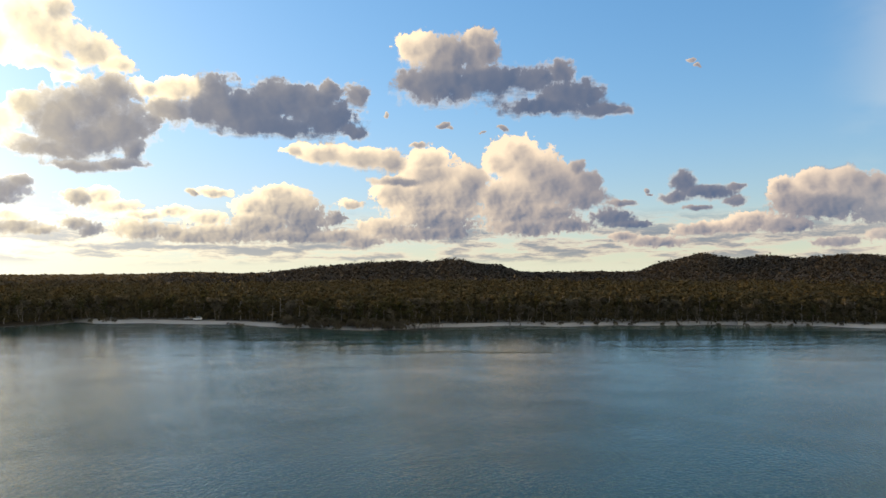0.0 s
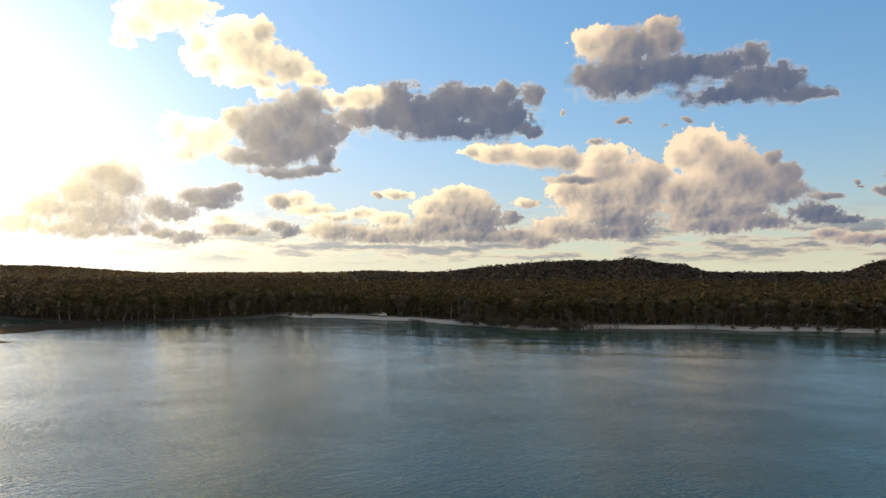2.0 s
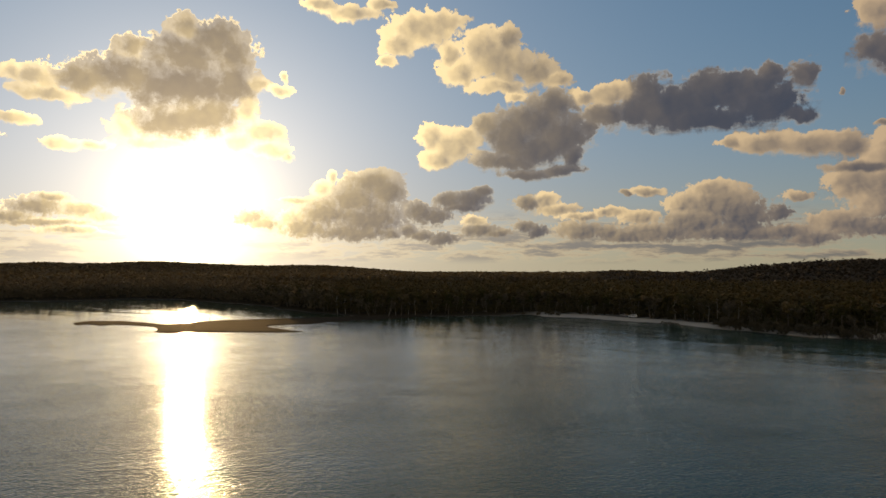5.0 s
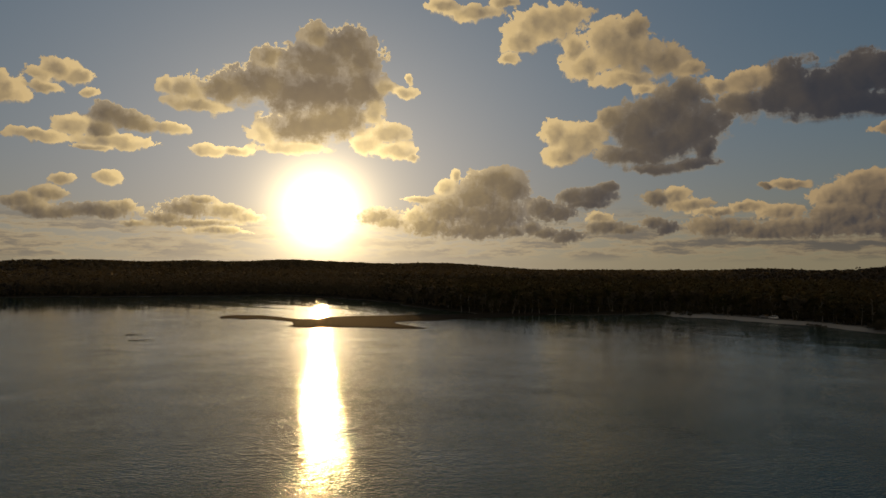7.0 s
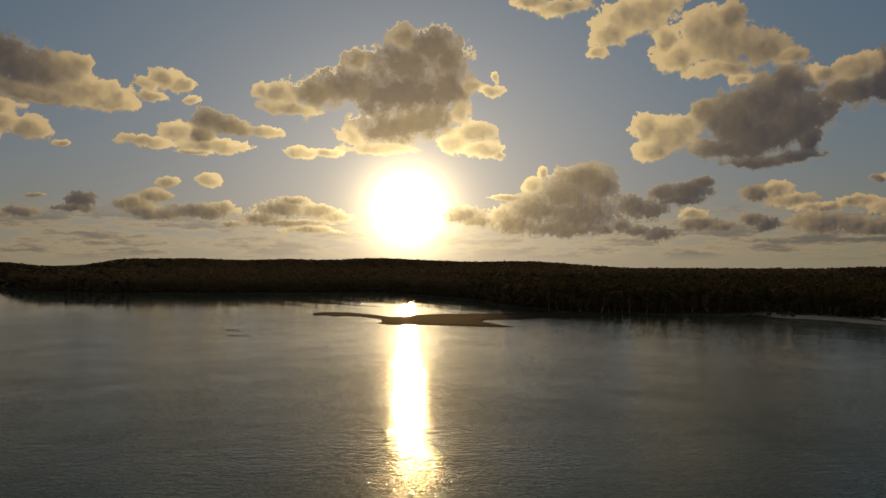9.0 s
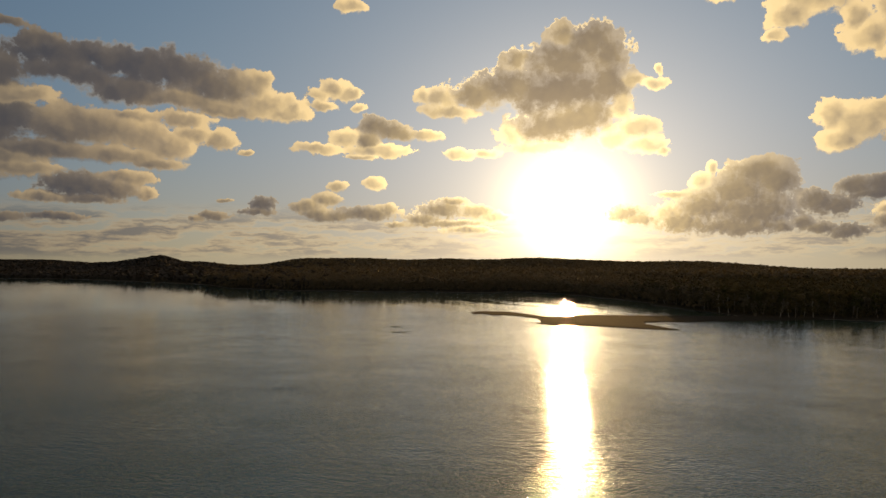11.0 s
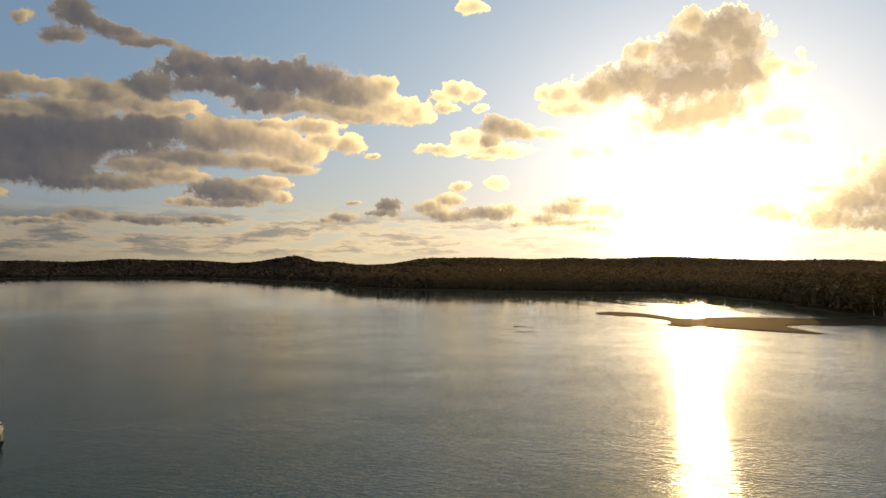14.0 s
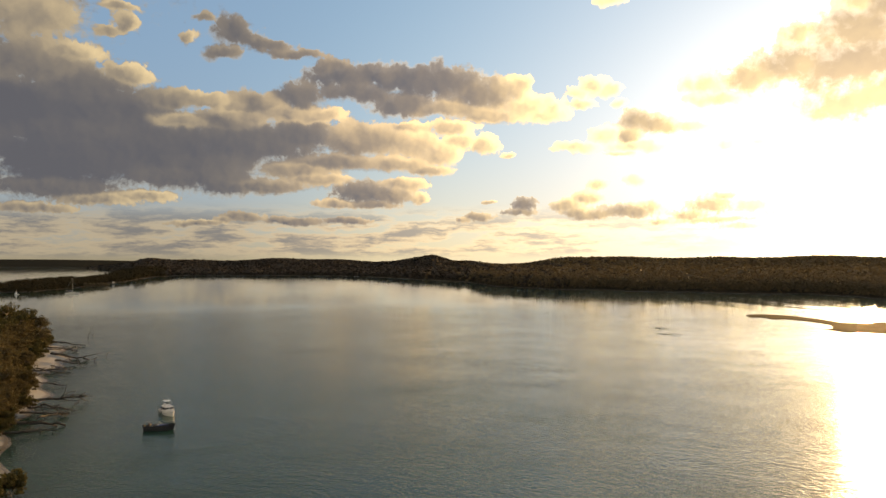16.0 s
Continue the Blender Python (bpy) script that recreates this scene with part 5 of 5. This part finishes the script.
def work_boat():
    b = tagged(new("work_boat"), "dark open work boat moored beside the white boat", "boat")
    part("hull", hull_shape(6.4, 2.4, 1.05, 0.3, 0.5, 0.92, inside=0.1), NAVY, b, "near-black hull")
    part("gunwale", pipe([(-3.2, 1.1, 1.06), (-1.0, 1.2, 1.1), (0.8, 1.1, 1.22), (2.2, 0.62, 1.42), (3.2, 0.05, 1.6)], 0.06), BLACK, b)
    part("gunwale", pipe([(-3.2, -1.1, 1.06), (-1.0, -1.2, 1.1), (0.8, -1.1, 1.22), (2.2, -0.62, 1.42), (3.2, -0.05, 1.6)], 0.06), BLACK, b)
    part("thwart", box(-1.3, -0.9, -1.0, 1.0, 0.55, 0.62), GREY, b, bevel=0.02)
    part("thwart", box(-2.6, -2.2, -0.95, 0.95, 0.55, 0.62), GREY, b, bevel=0.02)
    for x in (-2.7, -1.9):
        part("towing_arch", pipe([(x, -1.05, 1.05)] + [(x - 0.1 * sin(a * pi / 8), -1.05 * cos(a * pi / 8), 1.5 + 0.55 * sin(a * pi / 8)) for a in range(9)] + [(x, 1.05, 1.05)], 0.05), BLACK, b, "black tubular arch")
    part("folded_net", box(-2.65, -1.75, -0.8, 0.8, 1.15, 1.5, 0.6, 0.1), BLACK, b, "dark heap of folded net", 0.12)
    part("deck_cover", box(-0.4, 2.3, -0.95, 0.95, 1.12, 1.3, 0.75, -0.1), BLUE, b, "dark blue cover lashed over the bow", 0.06)
    part("windscreen_frame", pipe([(0.25, -0.85, 1.15), (0.05, -0.8, 1.75), (0.05, 0.8, 1.75), (0.25, 0.85, 1.15)], 0.04), METAL, b)
    for y in (-0.75, 0.75):
        part("crate", box(-1.75, -1.15, y - 0.25, y + 0.25, 0.62, 1.15, 0.95), NAVY, b, "dark plastic fish crate", 0.03)
    part("console", box(-0.55, 0.15, -0.4, 0.4, 0.2, 1.35, 0.8), GREY, b, "grey steering console", 0.05)
    part("grab_rail", pipe([(-0.6, -0.5, 0.9), (-0.6, -0.5, 1.75), (-0.5, 0, 1.85), (-0.6, 0.5, 1.75), (-0.6, 0.5, 0.9)], 0.03), METAL, b)
    part("tarpaulin", box(0.6, 2.2, -0.62, 0.62, 0.75, 1.3, 0.55, 0.1), BLUE, b, "crumpled blue tarpaulin", 0.12)
    part("cool_box", box(-2.0, -1.35, -0.35, 0.35, 0.62, 1.05, 0.95), WHITE, b, "white cool box", 0.04)
    part("foredeck", box(2.2, 2.95, -0.3, 0.3, 1.0, 1.1, 0.8), NAVY, b, bevel=0.02)
    part("rope_coil", pipe([(2.3 + 0.22 * cos(a * pi / 5), 0.22 * sin(a * pi / 5), 1.14 + 0.004 * a) for a in range(21)], 0.03), TAN, b)
    outboard(b, -3.2)
    return b


def heading(hx, hy):
    return math.degrees(atan2(hy, hx))


cruiser = cabin_boat()
cruiser.matrix_basis = pose(-139.3, -45.6, 0, 0, 0, heading(0.80, 0.60)) @ Matrix.Diagonal((0.86, 0.86, 0.74, 1))
work = work_boat()
work.matrix_basis = pose(-126.35, -42.9, 0, 0, 0, heading(-0.05, 0.99)) @ Matrix.Scale(0.76, 4)


def sailing_yacht():
    b = tagged(new("sailing_yacht"), "white sailing yacht at anchor, sails lowered", "boat")
    part("hull", hull_shape(11.0, 3.3, 1.1, 0.6, 0.4, 0.75), WHITE, b)
    part("coach_roof", box(-1.8, 2.6, -0.95, 0.95, 1.1, 1.65, 0.85), WHITE, b, bevel=0.1)
    for s in (-1, 1):
        for x in (-1.1, 0.1, 1.3):
            part("cabin_window", box(x, x + 0.8, s * 0.9 - 0.03, s * 0.9 + 0.03, 1.28, 1.5), GLASS, b)
    part("cockpit", box(-4.8, -2.0, -1.0, 1.0, 1.05, 1.3, 0.95), TAN, b, bevel=0.05)
    part("mast", rod((0.8, 0, 1.5), (0.7, 0, 15.0), 0.12, 8, 0.07), METAL, b)
    part("boom", rod((0.7, 0, 2.6), (-4.2, 0, 2.7), 0.08), METAL, b)
    part("furled_sail", rod((0.5, 0, 2.85), (-4.0, 0, 2.9), 0.22, 8, 0.12), BLUE, b, "blue cover over the furled sail")
    part("spreader", rod((0.75, -1.0, 8.2), (0.75, 1.0, 8.2), 0.03), METAL, b)
    part("forestay", rod((5.4, 0, 1.5), (0.72, 0, 14.8), 0.02, 4), METAL, b)
    part("backstay", rod((-5.3, 0, 1.2), (0.72, 0, 14.8), 0.02, 4), METAL, b)
    for s in (-1, 1):
        part("shroud", rod((0.6, s * 1.5, 1.2), (0.72, 0, 14.5), 0.02, 4), METAL, b)
    return b


yacht = sailing_yacht()
yacht.matrix_basis = pose(-659, -303, 0, 0, 0, heading(-0.35, 0.93))


def launch():
    b = tagged(new("motor_launch"), "small motor launch moored off the wooded spit", "boat")
    part("hull", hull_shape(9.0, 2.9, 1.0, 0.4, 0.5), NAVY, b)
    cab = part("wheelhouse", box(-1.2, 1.6, -1.1, 1.1, 1.0, 2.6, 0.88), WHITE, b, bevel=0.08)
    for s in (-1, 1):
        part("window", box(-0.9, 1.2, s * 1.05 - 0.03, s * 1.05 + 0.03, 1.75, 2.3), GLASS, cab)
    part("roof", box(-1.6, 1.7, -1.15, 1.15, 2.62, 2.74), WHITE, b, bevel=0.04)
    part("mast", rod((0.2, 0, 2.7), (0.2, 0, 5.4), 0.05), METAL, b)
    part("aft_deck", box(-4.2, -1.3, -1.2, 1.2, 0.9, 1.05), TAN, b, bevel=0.03)
    return b


launch_one = launch()
launch_one.matrix_basis = pose(-937, -378, 0, 0, 0, heading(-0.3, 0.95))


def catamaran():
    b = tagged(new("beached_catamaran"), "little white catamaran drawn up at the sandy point", "boat")
    for y in (-1.1, 1.1):
        bm = hull_shape(5.6, 0.6, 0.6, 0.2, 0.2, 0.6)
        bmesh.ops.translate(bm, verts=bm.verts, vec=(0, y, 0))
        part("hull", bm, WHITE, b)
    part("trampoline", box(-1.6, 1.2, -1.0, 1.0, 0.62, 0.66), GREY, b)
    part("mast", rod((0.6, 0, 0.6), (-0.4, 0, 6.4), 0.07), WHITE, b)
    part("loose_sail", box(-2.4, 0.4, -0.06, 0.06, 0.9, 4.4, 0.25, 0.6), WHITE, b, "white sail hanging slack")
    return b


cat = catamaran()
cat.matrix_basis = pose(-646, -345, 0.05, 0, 0, heading(-0.5, 0.86)) @ Matrix.Scale(0.65, 4)


def off_roader(label, paint, x, y, turn, tray):
    b = tagged(new("off_road_car"), label, "car")
    z = float(ground_height(np.array([math.degrees(atan2(-x, y))]), np.array([hypot(x, y)]))[0])
    b.matrix_basis = pose(x, y, z, 0, 0, turn)
    body = part("body", box(-2.25, 2.25, -0.92, 0.92, 0.5, 1.12, 0.97), paint, b, bevel=0.08)
    part("bonnet", box(0.95, 2.2, -0.85, 0.85, 1.12, 1.25, 0.92), paint, b, bevel=0.05)
    back = -0.5 if tray else -2.15
    part("cabin", box(back, 1.0, -0.86, 0.86, 1.12, 1.88, 0.86, -0.06), paint, b, bevel=0.08)
    part("windscreen", box(0.86, 0.98, -0.7, 0.7, 1.3, 1.76, 0.9, -0.12), GLASS, b)
    part("rear_window", box(back + 0.06, back + 0.16, -0.65, 0.65, 1.3, 1.72, 0.9, 0.08), GLASS, b)
    for s in (-1, 1):
        for x0, x1 in ((-0.35, 0.35), (0.42, 0.8)) if tray else ((-1.9, -0.95), (-0.85, 0.0), (0.08, 0.8)):
            part("side_window", box(x0, x1, s * 0.81 - 0.03, s * 0.81 + 0.03, 1.3, 1.72, 0.95), GLASS, b)
        part("headlight", box(2.2, 2.28, s * 0.68 - 0.15, s * 0.68 + 0.15, 0.85, 1.02), METAL, body)
        part("tail_light", box(-2.28, -2.22, s * 0.78 - 0.08, s * 0.78 + 0.08, 0.85, 1.1), TAN, body)
        for wx in (-1.4, 1.42):
            wheel = part("wheel", rod((wx, s * 0.78, 0.4), (wx, s * 1.0, 0.4), 0.4, 18), BLACK, b, "black off-road tyre")
            part("rim", rod((wx, s * 0.98, 0.4), (wx, s * 1.02, 0.4), 0.22, 14), METAL, wheel)
    part("bumper", box(2.2, 2.38, -0.85, 0.85, 0.5, 0.72), BLACK, b, bevel=0.03)
    if tray:
        part("canvas_cover", box(-2.2, -0.6, -0.85, 0.85, 1.12, 1.85, 0.85), TAN, b, "brown canvas over the tray", 0.08)
    else:
        part("roof_rack", box(-1.9, 0.3, -0.7, 0.7, 1.93, 2.0), METAL, b)
    return b


off_roader("white off-road wagon parked on the far beach", WHITE, -132.8, 375.2, 175, False)
off_roader("dark pickup with a brown canvas cover on the beach", GREY, -138.8, 378.6, 168, True)

# low mangrove clumps off the end of the spit
for k, az in enumerate(np.linspace(112.4, 113.9, 9)):
    tagged(put(MANGROVE, stand(az, 905 - 12 * (k % 2), -0.3, 40 * k, 0.9 + 0.15 * (k % 3))), "dark mangrove clump standing off the spit", group="mangroves off the spit")
